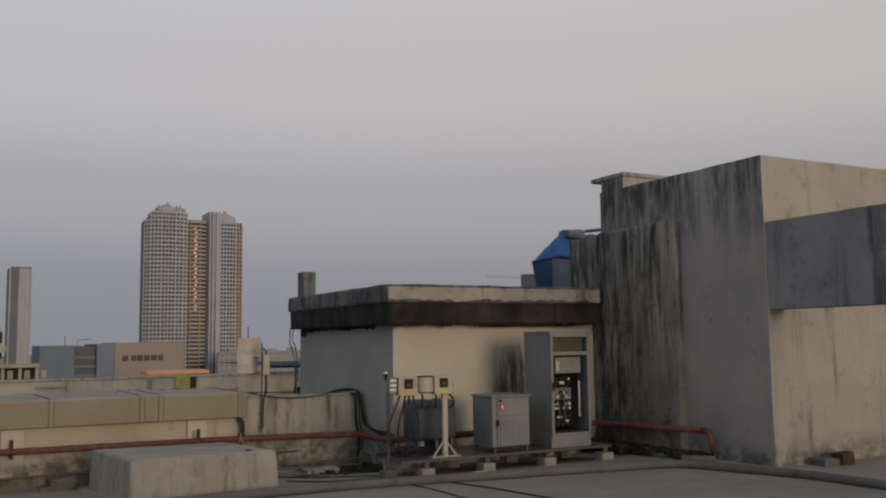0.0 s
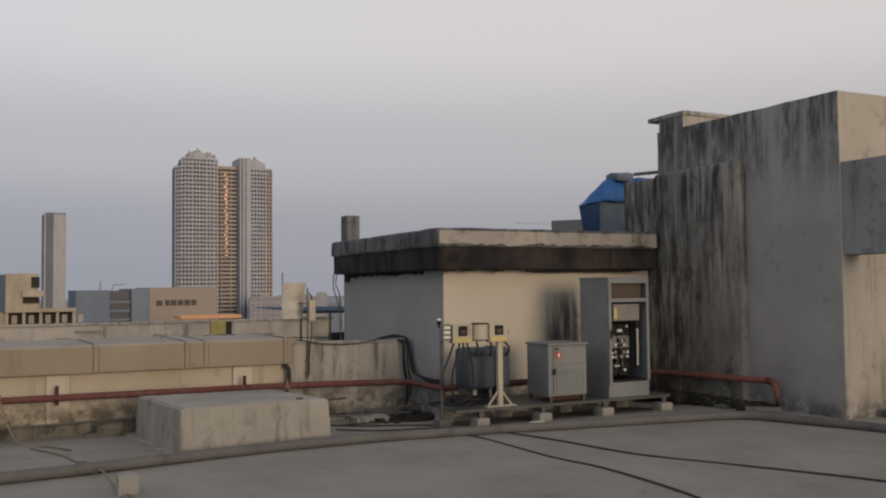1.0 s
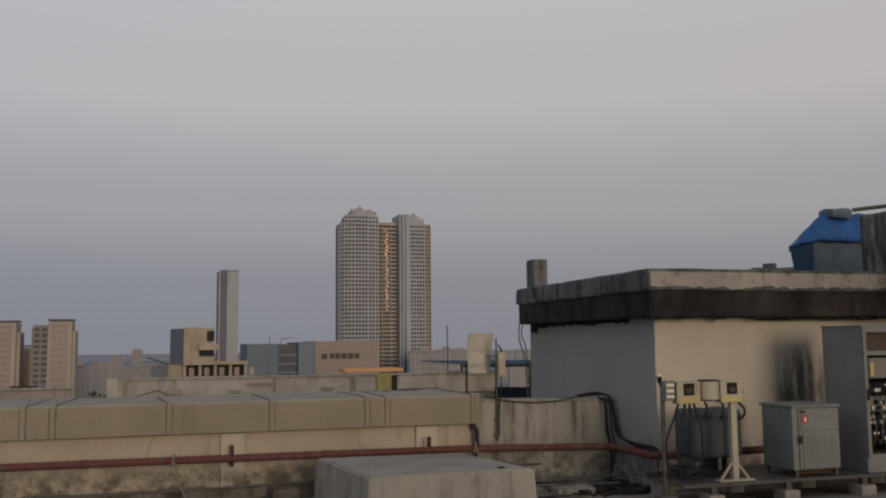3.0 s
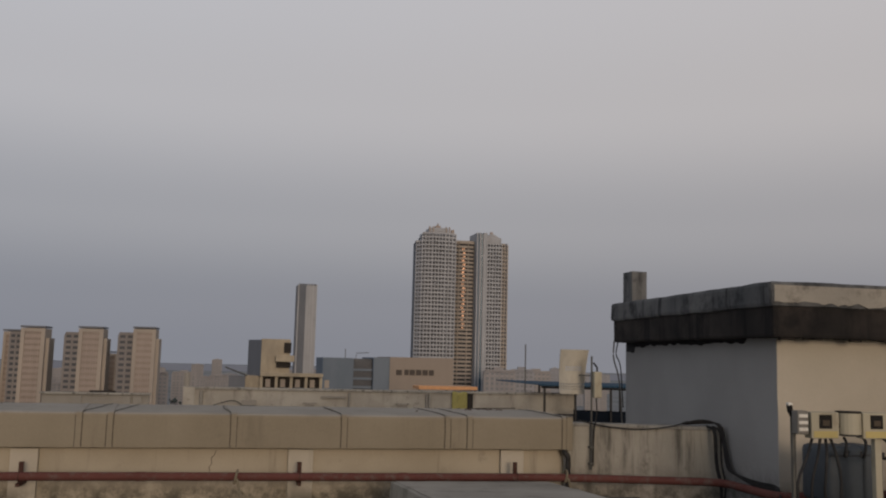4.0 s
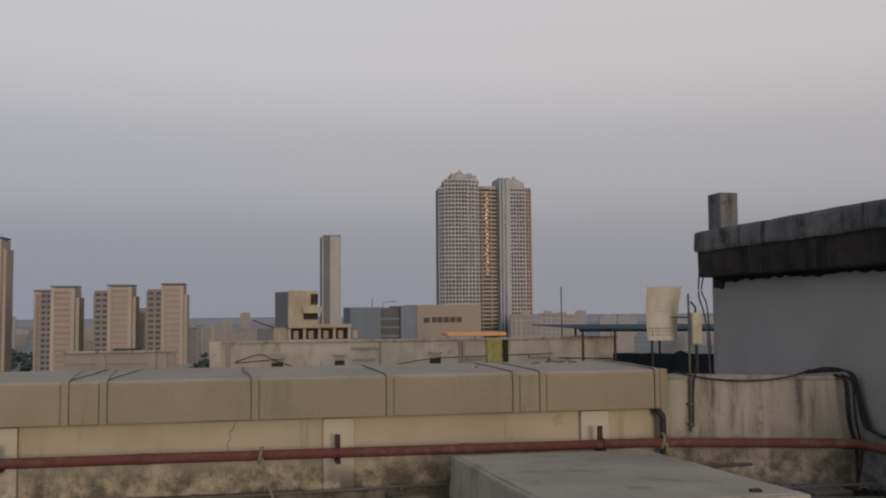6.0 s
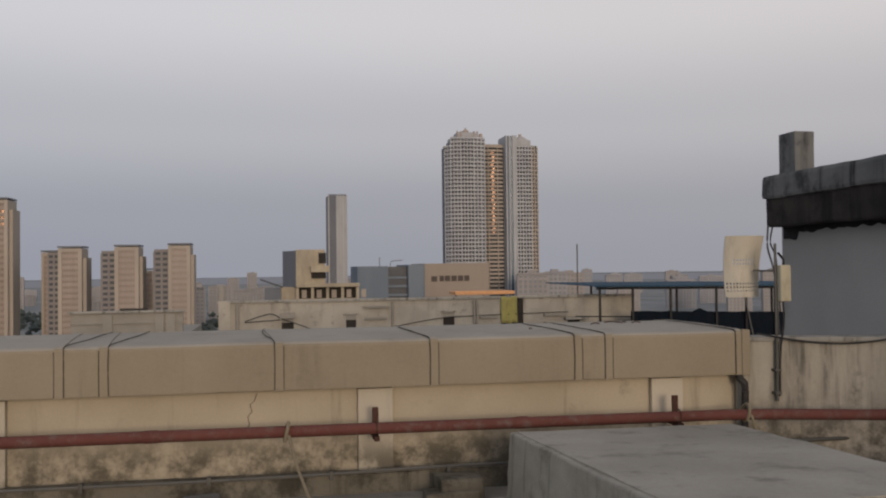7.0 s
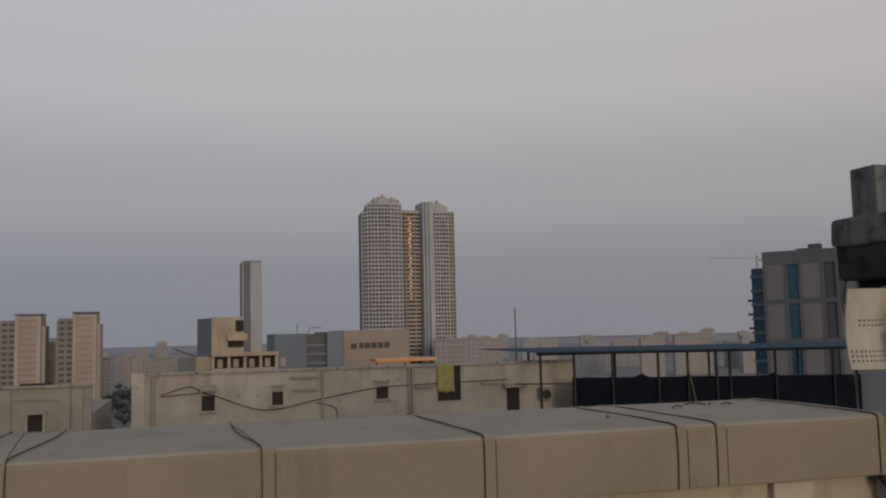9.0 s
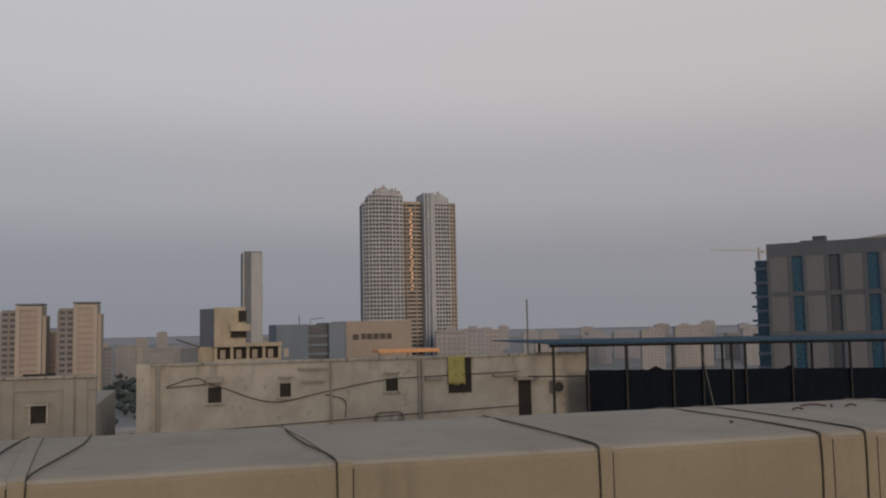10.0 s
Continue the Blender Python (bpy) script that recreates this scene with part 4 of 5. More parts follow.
hc = thing("hut_cable", "pale cable looping down from the hut roof edge", "cable")
part("strand", tubed(curve([(6.37, 16.6, 2.0), (6.36, 16.6, 1.75), (6.44, 16.62, 1.5), (6.5, 16.66, 1.2), (6.54, 16.68, 0.6)], 6), 0.011, 6), M["hose"], hc)
part("strand", tubed(curve([(6.45, 16.64, 2.0), (6.42, 16.64, 1.8), (6.5, 16.66, 1.6), (6.55, 16.68, 1.0)], 6), 0.009, 6), M["cable"], hc)

# antenna pole on the recess wall, with a cream radio box and a perforated dish panel
ap = thing("radio_pole", "steel wall pole with cream radio unit and perforated dish", "antenna")
part("shaft", tubed([(5.11, 14.29, 0.36), (5.11, 14.29, 1.74)], 0.012), M["steel"], ap)
part("clamp", boxed(5.08, 5.14, 14.27, 14.36, 0.62, 0.64), M["steel"], ap)
part("clamp", boxed(5.08, 5.14, 14.27, 14.36, 0.42, 0.44), M["steel"], ap)
part("radio_unit", boxed(5.12, 5.22, 14.22, 14.30, 1.23, 1.55, bevel=0.012), M["cream_metal"], ap, "cream radio unit")
part("gland", tubed([(5.17, 14.26, 1.55), (5.17, 14.26, 1.60), (5.13, 14.28, 1.66)], 0.012, 6), M["black"], ap)
part("lead", tubed(curve([(5.16, 14.26, 1.23), (5.17, 14.27, 1.05), (5.14, 14.28, 0.8), (5.13, 14.29, 0.4)], 5), 0.009, 6), M["cable"], ap)
part("arm", tubed([(5.11, 14.30, 1.5), (5.06, 14.58, 1.5)], 0.009, 6), M["steel"], ap)
b = bmesh.new()
NX, NZ = 26, 34
W, H = 0.38, 0.56


def dish(u, v):
    x = 4.83 + W * u * (0.86 + 0.14 * v)
    z = 1.26 + H * v
    y = 14.72 - 0.10 * math.cos((u - 0.5) * 2.6) - 0.16 * (v - 0.45) ** 2
    return Vector((x, y, z))


gv = [[b.verts.new(dish(i / NX, j / NZ)) for i in range(NX + 1)] for j in range(NZ + 1)]
for j in range(NZ):
    for i in range(NX):
        row = j in (3, 5, 7, 18, 20)
        if row and i % 2 == 1 and (j < 10 or 4 < i < 20):
            continue
        b.faces.new((gv[j][i], gv[j][i + 1], gv[j + 1][i + 1], gv[j + 1][i]))
thicken(b, (0, 0.012, 0))
part("dish_panel", b, M["dish"], ap, "curved cream panel with rows of holes")
# bits of rubble and planks
for x, y, w, d, h, label, mat in ((2.02, 13.85, 0.36, 0.30, 0.15, "broken grey cement slab piece by the parapet", "kerb"), (1.9, 13.8, 0.42, 0.2, 0.07, "flat piece of broken slab by the parapet", "kerb"),
                                  (0.1, 13.75, 0.28, 0.2, 0.12, "dark rubble piece beside the parapet", "hose"), (1.72, 9.0, 0.17, 0.2, 0.16, "small cement block holding down a rope", "cement"),
                                  (5.3, 12.7, 0.5, 0.3, 0.07, "pale broken sheet lying by the hut", "cement"), (5.75, 13.2, 0.4, 0.4, 0.12, "dark rubble heap beside the hut", "hose"),
                                  (6.9, 10.72, 0.2, 0.08, 0.03, "crumpled white plastic scrap", "white"), (9.85, 10.45, 0.3, 0.2, 0.05, "grey rubble at the foot of the tower", "hose"),
                                  (11.0, 8.6, 0.35, 0.25, 0.1, "dark scrap heap against the cream wall", "hose"), (11.3, 8.55, 0.25, 0.2, 0.16, "dark scrap heap against the cream wall", "rust")):
    r = thing("rubble", label, "rubble")
    part("piece", cast(x, x + w, y, y + d, floor_z(y) - 0.02, floor_z(y) + h, cell=0.09, bevel=0.02, rough=0.02, seed=x), M[mat], r)


soil = bmesh.new()
for k in range(260):
    y = random.uniform(10.0, 12.8)
    x = 10.32 - abs(random.gauss(0, 0.16))
    r = random.uniform(0.02, 0.07)
    box(soil, x - r, x + r, y - r, y + r, -0.02, random.uniform(0.02, 0.1), m=None)
for k in range(520):
    x, y = random.uniform(5.4, 6.58), random.uniform(12.3, 14.0)
    r = random.uniform(0.012, 0.04)
    if random.random() < (x - 5.0) / 1.5:
        box(soil, x - r, x + r, y - r, y + r, floor_z(y) - 0.03, floor_z(y) + random.uniform(0.01, 0.07))
for v in soil.verts:
    v.co += 0.025 * noise.noise_vector(v.co * 11)
tagged(finish("soil_litter", soil, M["soil"]), "dark damp soil and moss litter along the wall foot", "litter", kind="stuff")
bp = thing("broken_pipe", "short broken grey cement pipe lying by the tower", "pipe")
part("pipe", tubed([(9.78, 9.98, 0.05), (10.12, 9.68, 0.05)], 0.05, 10), M["hose"], bp)
for k, (x, y) in enumerate(((5.0, 13.0), (5.35, 12.75), (5.6, 13.05))):
    pk = thing("thin_pipe", "thin pale pipe lying in the litter beside the low wall", "pipe", "loose pipes by the wall")
    part("pipe", tubed([(x - 0.3, y + 0.5, floor_z(y + 0.5) + 0.06 + 0.03 * k), (x + 0.85, y - 0.1 + 0.2 * k, floor_z(y) + 0.05 + 0.04 * k)], 0.016, 6), M["hose" if k else "cement"], pk)


# ---- far buildings ----
def facade(parent, p0, p1, z0, z1, floors, bays, spandrel, pier, depth, wall, pier_mat=None, last=1.0, cap=True):
    """Floor bands and upright piers standing proud of a wall line from p0 to p1; the glazing lies behind."""
    p0, p1 = Vector((*p0, 0)), Vector((*p1, 0))
    d = p1 - p0
    ln = d.length
    d.normalize()
    out = Vector((d.y, -d.x, 0))
    rot = Matrix(((d.x, out.x, 0, 0), (d.y, out.y, 0, 0), (0, 0, 1, 0), (0, 0, 0, 1)))
    fh = (z1 - z0) / floors
    b = boxed(0, ln, -0.25, depth, 0, fh * spandrel)
    first = part("floor_band", b, wall, parent)
    first.matrix_basis = Matrix.Translation((p0.x, p0.y, z0)) @ rot
    for k in range(1, floors + (1 if cap else 0)):
        o = first.copy()
        scene.collection.objects.link(o)
        o.matrix_basis = Matrix.Translation((p0.x, p0.y, z0 + k * fh)) @ rot
    bw = ln / bays
    b = boxed(-bw * pier / 2, bw * pier / 2, -0.25, depth * 1.15, 0, z1 - z0)
    first = part("pier", b, pier_mat or wall, parent)
    first.matrix_basis = Matrix.Translation((p0.x, p0.y, z0)) @ rot
    for k in range(1, bays + 1):
        o = first.copy()
        scene.collection.objects.link(o)
        o.matrix_basis = Matrix.Translation((p0.x + d.x * bw * k, p0.y + d.y * bw * k, z0)) @ rot


# twin residential tower with glowing middle bay
ta = thing("residential_tower", "tall pale twin residential tower with balconies on every floor", "building", at=(0, 0, 0))
zg = GROUND
FLOOR = 2.62


def storeys(z):
    return round((z - zg) / FLOOR)


def balconies(p0, p1, along, width, z1, depth, wall):
    """A stack of balconies: slab and front rail at each floor, at a place along a wall line."""
    p0, p1 = Vector((*p0, 0)), Vector((*p1, 0))
    d = (p1 - p0).normalized()
    out = Vector((d.y, -d.x, 0))
    rot = Matrix(((d.x, out.x, 0, 0), (d.y, out.y, 0, 0), (0, 0, 1, 0), (0, 0, 0, 1)))
    b = boxed(-width / 2, width / 2, 0, depth, 0, 0.22)
    box(b, -width / 2, width / 2, depth - 0.12, depth, 0.2, 0.95)
    first, at = None, p0 + (p1 - p0) * along
    for k in range(10, storeys(z1)):
        if first is None:
            o = first = part("balcony", b, wall, ta)
        else:
            o = first.copy()
            scene.collection.objects.link(o)
        o.matrix_basis = Matrix.Translation((at.x, at.y, zg + k * FLOOR)) @ rot


part("glazing", boxed(110.4, 131.6, 585.2, 606, zg, 84), M["glass"], ta)
FRONTS = (((109.6, 586.2), (116.0, 584.4)), ((116.0, 584.4), (124.5, 584.4)), ((124.5, 584.4), (131.8, 586.0)))
for (p0, p1), bays, spots in zip(FRONTS, (3, 4, 3), ((0.5,), (0.25, 0.75), (0.45,))):
    facade(ta, p0, p1, zg, zg + storeys(84.4) * FLOOR, storeys(84.4), bays, 0.42, 0.26, 0.7, M["fa_white"])
    for along in spots:
        balconies(p0, p1, along, 2.3, 82.0, 1.5, M["fa_white"])
facade(ta, (106.6, 591), (109.6, 586.2), zg, zg + storeys(80.0) * FLOOR, storeys(80.0), 2, 0.45, 0.2, 0.4, M["fa_white"])
part("wing", boxed(106.8, 110.4, 590.5, 604, zg, 80), M["fa_grey"], ta)
part("wing_ledge", boxed(105.6, 107.4, 588.5, 592, 79.2, 80.2), M["fa_white"], ta)
cap = part("crown", boxed(110.6, 131, 586.6, 603, 84, 86.2, bevel=0.4), M["fa_white"], ta)
part("crown_step", boxed(114.2, 127.0, 587, 600, 86.2, 89.4, bevel=0.6), M["fa_white"], cap)
for px in (114.0, 116.4, 125.2, 127.4):
    part("crown_fin", boxed(px, px + 0.7, 586.4, 588, 85.5, 90.0), M["fa_pink"], cap)
part("lantern", boxed(118.8, 122.6, 590, 594, 89.4, 91.2, bevel=0.5), M["fa_pink"], cap)
part("lantern_tip", boxed(120.2, 121.2, 591, 592, 91.2, 92.6), M["fa_pink"], cap)
part("turret", boxed(129, 131, 586.8, 588.8, 86.2, 88.4), M["fa_pink"], cap)
part("middle_glazing", boxed(131.6, 147, 593.4, 606, zg, 80.6), M["glass"], ta)
MID = (79.9 - zg) / storeys(79.9)
# the middle bay bulges: three wall lines with deep balcony bands
for p0, p1 in (((131.8, 592.6), (135.6, 591.2)), ((135.6, 591.2), (141.6, 591.2)), ((141.6, 591.2), (146.2, 592.4))):
    facade(ta, p0, p1, zg, 79.9, storeys(79.9), 1, 0.5, 0.05, 0.9, M["fa_warm"])
part("middle_roof", boxed(132.2, 145.8, 592, 606, 80.5, 82.2), M["fa_warm"], ta)
part("glass_strip", boxed(146.3, 152.9, 585.4, 606, zg, 86.8), M["fa_blue"], ta, "blue glazed stair strip")
for x0, x1, y0 in ((146.2, 147.0, 584.8), (148.2, 149.1, 584.8), (150.6, 153.4, 584.4)):
    part("strip_fin", boxed(x0, x1, y0, 606, zg, 87.2), M["fa_white"], ta)
part("strip_slot", boxed(149.15, 150.5, 584.9, 586, zg, 86.4), M["glass_blue"], ta, "dark blue glass slot")
part("right_glazing", boxed(153.2, 167.0, 585.4, 606, zg, 80.6), M["glass"], ta)
facade(ta, (153.2, 584.8), (163.2, 584.8), zg, zg + storeys(80.5) * FLOOR, storeys(80.5), 5, 0.42, 0.3, 0.7, M["fa_white"])
facade(ta, (163.2, 584.8), (167.6, 587.0), zg, zg + storeys(80.5) * FLOOR, storeys(80.5), 2, 0.42, 0.3, 0.7, M["fa_warm"])
balconies((153.2, 584.8), (163.2, 584.8), 0.3, 2.0, 78.0, 1.4, M["fa_white"])
balconies((153.2, 584.8), (163.2, 584.8), 0.7, 2.0, 78.0, 1.4, M["fa_white"])
balconies((163.2, 584.8), (167.6, 587.0), 0.5, 1.8, 78.0, 1.2, M["fa_warm"])
cap = part("crown", boxed(153.4, 164, 588, 603, 81, 84.6, bevel=0.4), M["fa_white"], ta)
b = bmesh.new()
wedge = ((153.4, 84.6), (156.0, 87.0), (158.6, 87.0), (164.0, 84.0))
w0 = [b.verts.new((x, 588.2, z)) for x, z in wedge]
w1 = [b.verts.new((x, 600.0, z)) for x, z in wedge]
b.faces.new(w0)
b.faces.new(w1)
for k in range(4):
    b.faces.new((w0[k], w0[(k + 1) % 4], w1[(k + 1) % 4], w1[k]))
part("crown_step", b, M["fa_white"], cap)
part("lantern", boxed(156.6, 158.4, 590, 592, 87.0, 88.8, bevel=0.3), M["fa_pink"], cap)
# reflecting panes in the middle bay, turned between the sun and the terrace
pane = None
for k in range(24, storeys(79.9) - 1):
    z = zg + k * MID + MID * 0.42
    if pane is None:
        pane = part("bay_pane", boxed(-0.9, 0.9, -0.04, 0.04, 0, MID * 0.5), M["mirror_glass"], ta, "bronze reflecting pane")
        o = pane
    else:
        o = pane.copy()
        scene.collection.objects.link(o)
    o.matrix_basis = pose(138.6 + 0.4 * math.sin(k * 2.1), 590.2, z, 0, 0, PANE_TURN)

tt = thing("slender_tower", "slender pale grey tower far off in haze", "building", at=(-2.38, 0, 0))
tt.scale = (0.95, 1, 1)
# shaded side in grey, lit side in pale paint; both face alike
part("body", boxed(38.5, 45.6, 685.5, 700, zg, 55), M["fa_grey"], tt)
part("lit_face", boxed(45.6, 54.2, 685.2, 700, zg, 55), M["fa_white"], tt)
for fx in (39.5, 46.5, 48.6, 50.8, 53.4):
    part("fin", boxed(fx, fx + 0.8, 684.5, 685.5, zg, 56), M["fa_white"], tt)
part("crown", boxed(40, 53.5, 686.5, 699, 55, 56.5), M["fa_grey"], tt)

lo = thing("office_block", "low tan office block, blue-grey painted shade on its wings, dark sign letters", "building", at=(-0.80, 0, 0.24))
lo.scale = (0.971, 1, 1)
part("tan_wing", boxed(33.5, 48.35, 204, 225, zg, 2.05), M["fa_tan"], lo)
# blue-grey gives the wings beside the tan front their shade
part("blue_wing", boxed(18.4, 25.3, 204.6, 225, zg, 1.6), M["fa_blue"], lo)
part("glass_core", boxed(25.3, 29.8, 206, 225, zg, 1.5), M["glass"], lo)
for k in range(4):
    part("band", boxed(25.3, 29.8, 205.6, 206.1, -1.2 - 1.9 * k, -0.7 - 1.9 * k), M["fa_blue"], lo)
part("blue_end", boxed(29.8, 33.5, 204.2, 225, zg, 1.85), M["fa_blue"], lo)
part("sign_mark", boxed(35.0, 36.3, 203.88, 204.0, -1.9, -0.75), M["letters"], lo, "plain dark sign mark")
x = 36.9
for w, h in ((1.2, 1.2), (1.5, 1.2), (1.5, 1.2), (1.5, 1.2), (1.4, 1.2)):
    part("sign_bar", boxed(x, x + w * 0.82, 203.88, 204.0, -1.85, -1.85 + h), M["letters"], lo, "plain dark sign shape")
    x += w
part("roof_mast", tubed([(23.5, 206, 1.5), (23.5, 206, 3.6)], 0.08, 6), M["steel"], lo)
part("roof_frame", tubed([(26, 207, 1.5), (26.2, 207, 2.7), (29, 207, 2.9)], 0.08, 6), M["steel"], lo)

bb = thing("cream_block", "weathered cream building with a stair tower and balconies", "building", at=(-0.35, 0, 0.18))
part("tower", boxed(2.9, 6.5, 120.6, 126, -0.92, 3.72, bevel=0.06), M["fa_cream"], bb)
b = bmesh.new()
plan = ((1.3, 125.0), (2.9, 120.62), (2.9, 126.0), (1.3, 126.0))
lo_v, hi_v = [[b.verts.new((x, y, z)) for x, y in plan] for z in (-0.92, 3.6)]
b.faces.new(lo_v)
b.faces.new(hi_v)
for k in range(4):
    b.faces.new((lo_v[k], lo_v[(k + 1) % 4], hi_v[(k + 1) % 4], hi_v[k]))
# grey instead of cream: part of the wall's shade is painted
part("side_wall", b, M["fa_grey"], bb, "side wall turned from the light, shade added by grey paint")
part("body", boxed(1.0, 10.6, 121.5, 132, zg, -0.92), M["fa_cream"], bb)
part("ledge", boxed(2.9, 10.7, 119.9, 121.6, -0.95, -0.5, bevel=0.05), M["fa_cream"], bb)
part("small_roof", boxed(4.7, 7.0, 119.5, 120.5, 0.9, 1.7, bevel=0.05), M["fa_cream"], bb)
part("small_window", boxed(4.8, 6.6, 120.3, 120.42, 0.15, 0.85), M["opening"], bb)
part("vent", boxed(5.7, 6.6, 120.3, 120.42, 2.0, 3.3), M["opening"], bb)
part("balcony_dark", boxed(2.95, 10.5, 121.2, 121.5, -2.6, -0.95), M["opening"], bb)
for k in range(5):
    part("pier", boxed(2.9 + k * 1.85, 3.25 + k * 1.85, 120.4, 121.3, -6, -0.95), M["fa_cream"], bb)
    part("shutter", boxed(3.6 + k * 1.85, 4.2 + k * 1.85, 121.0, 121.2, -2.3, -1.3), M["fa_warm"], bb)
part("balcony_rail", boxed(2.9, 10.6, 120.3, 120.5, -6, -2.35), M["fa_cream"], bb)
part("mast", tubed([(1.3, 120, -0.9), (-1.4, 120, 0.1)], 0.1, 6), M["steel"], bb)
part("roof_box", boxed(-0.9, 1.1, 121, 123, zg, -1.0), M["fa_grey"], bb)

# old block opposite: long flat wall with small windows, pipes and cables
ob_ = thing("old_block", "old pale block with stained wall, small windows and stray cables", "building", at=(-0.37, 0, 0.10))
part("wall", boxed(-1.3, 19.5, 52.62, 52.9, zg, -0.18), M["old_wall"], ob_)
part("roof", boxed(-1.28, 19.4, 52.9, 66, zg, -1.6), M["old_grey"], ob_)
part("wall_end", boxed(-1.85, -1.28, 52.5, 53.4, zg, -0.10), M["old_wall"], ob_)
part("cap", cast(-1.9, 19.6, 52.5, 52.95, -0.2, -0.08, cell=0.6, bevel=0.02, rough=0.02), M["cement"], ob_)
for x0, x1, z0, z1 in ((1.18, 1.77, -1.88, -0.98), (4.35, 4.86, -1.74, -0.91), (9.28, 9.87, -1.66, -0.88)):
    w = part("window", boxed(x0, x1, 52.6, 52.66, z0, z1), M["opening"], ob_)
    part("frame", boxed(x0 - 0.08, x0, 52.56, 52.64, z0 - 0.08, z1 + 0.08), M["old_wall"], w)
    part("frame", boxed(x1, x1 + 0.08, 52.56, 52.64, z0 - 0.08, z1 + 0.08), M["old_wall"], w)
    part("sill", boxed(x0 - 0.12, x1 + 0.12, 52.50, 52.64, z0 - 0.12, z0 - 0.05), M["cement"], w)
    part("head", boxed(x0 - 0.12, x1 + 0.12, 52.5, 52.64, z1 + 0.04, z1 + 0.10), M["cement"], w)
    part("slat", boxed(x0, x1, 52.585, 52.6, z1 - 0.22, z1), M["old_grey"], w)
part("window_hood", boxed(1.1, 1.85, 52.3, 52.62, -0.98, -0.72), M["old_grey"], ob_)
part("doorway", boxed(15.9, 16.55, 52.58, 52.66, -4.0, -1.35), M["opening"], ob_)
part("door_hood", boxed(15.7, 16.9, 52.2, 52.62, -1.35, -1.22), M["cement"], ob_)
part("arch", boxed(8.75, 10.1, 52.5, 52.64, -3.2, -2.62, bevel=0.2), M["cement"], ob_, "dark rounded stain patch of cement")
for x0 in (-0.95, 6.7, 10.9, 11.05):
    part("rain_pipe", tubed([(x0, 52.52, -0.25), (x0, 52.52, -6)], 0.06 if x0 > 0 else 0.09, 8), M["old_grey"], ob_)
for pts in ([(-0.6, 52.5, -1.1), (0.6, 52.4, -0.75), (1.2, 52.4, -1.0), (1.9, 52.4, -1.25), (4.0, 52.5, -1.95), (6.3, 52.5, -1.6), (9.0, 52.5, -1.15), (11.0, 52.5, -1.05), (15.9, 52.5, -0.95)],
            [(6.4, 52.5, -1.7), (7.3, 52.5, -2.0), (7.35, 52.5, -2.8)], [(-0.6, 52.5, -1.15), (1.1, 52.5, -1.05)], [(-0.5, 52.5, -3.15), (4.0, 52.5, -3.0), (11, 52.5, -2.75), (16, 52.5, -2.6)]):
    part("wall_cable", tubed(curve(pts, 5), 0.022, 6), M["cable"], ob_)
for x0, x1, z in ((5.3, 6.4, -1.08), (11.2, 12.1, -1.15), (14.6, 15.8, -1.1), (5.2, 6.5, -0.5)):
    part("shelf", boxed(x0, x1, 52.4, 52.64, z - 0.05, z + 0.05), M["old_grey"], ob_)
ac = thing("fan_unit", "round outdoor fan unit fixed on the old wall", "air conditioner", at=(-0.37, 0, 0.10))
part("box", boxed(17.55, 18.15, 52.2, 52.63, -2.05, -1.45, bevel=0.03), M["old_grey"], ac)
part("fan", tubed([(17.85, 52.19, -1.75), (17.85, 52.14, -1.75)], 0.24, 16), M["black"], ac)
bn = thing("banner", "yellow-green cloth hanging from the old wall", "cloth", at=(-0.37, 0, 0.08))
b = bmesh.new()
cols = [[b.verts.new((12.3 + 0.85 * i / 10, 52.45 + 0.05 * math.sin(i * 1.3 + j * 0.4), -0.1 - 1.35 * j / 8 + 0.03 * math.sin(i))) for i in range(11)] for j in range(9)]
for r0, r1 in zip(cols, cols[1:]):
    for i in range(10):
        b.faces.new((r0[i], r0[i + 1], r1[i + 1], r1[i]))
thicken(b, (0, 0.02, 0))
part("cloth", b, M["banner"], bn, smooth=True)
part("dark_opening", boxed(12.35, 13.5, 52.56, 52.66, -1.85, -0.12), M["opening"], bn)
aw = thing("awning", "long pale orange awning roof before an office block", "awning")
b = boxed(31.6, 42.7, 168, 174, -3.55, -2.95, bevel=0.1)
part("sheet", b, M["orange"], aw)
for px in (31.9, 37.0, 42.3):
    part("post", boxed(px - 0.12, px + 0.12, 168.6, 168.9, GROUND, -3.5), M["steel"], aw)
am = thing("roof_mast", "thin dark antenna mast on the old block", "mast", at=(-0.07, 0, 0.09))
part("mast", tubed([(16.3, 53, -1.7), (16.3, 53, 2.6)], 0.035, 6), M["steel"], am)
rt = thing("roof_pipe", "short dark vent pipe on the old block", "pipe", at=(-0.35, 0, 0.10))
part("pipe", tubed([(-1.75, 52.9, -0.15), (-1.75, 52.9, 0.62)], 0.16, 8), M["old_grey"], rt)

ww = thing("grey_block", "grey rendered block with a small window and roof parapet", "building", at=(-0.33, 0, 0.09))
part("wall", boxed(-8.2, -3.32, 50.1, 50.4, zg, -0.42), M["old_grey"], ww)
part("roof", boxed(-8.2, -3.32, 50.4, 60, zg, -1.6), M["old_grey"], ww)
part("cap", boxed(-8.3, -3.25, 49.95, 50.3, -0.44, -0.34, bevel=0.01), M["cement"], ww)
part("course", boxed(-8.2, -3.3, 50.02, 50.12, -0.93, -0.84), M["old_grey"], ww)
for x0 in (-6.75, -4.5, -4.0):
    part("pilaster", boxed(x0 - 0.05, x0 + 0.35, 50.0, 50.12, -8, -0.5), M["old_grey"], ww)
w = part("window", boxed(-5.76, -5.18, 50.06, 50.14, -2.2, -1.5), M["opening"], ww)
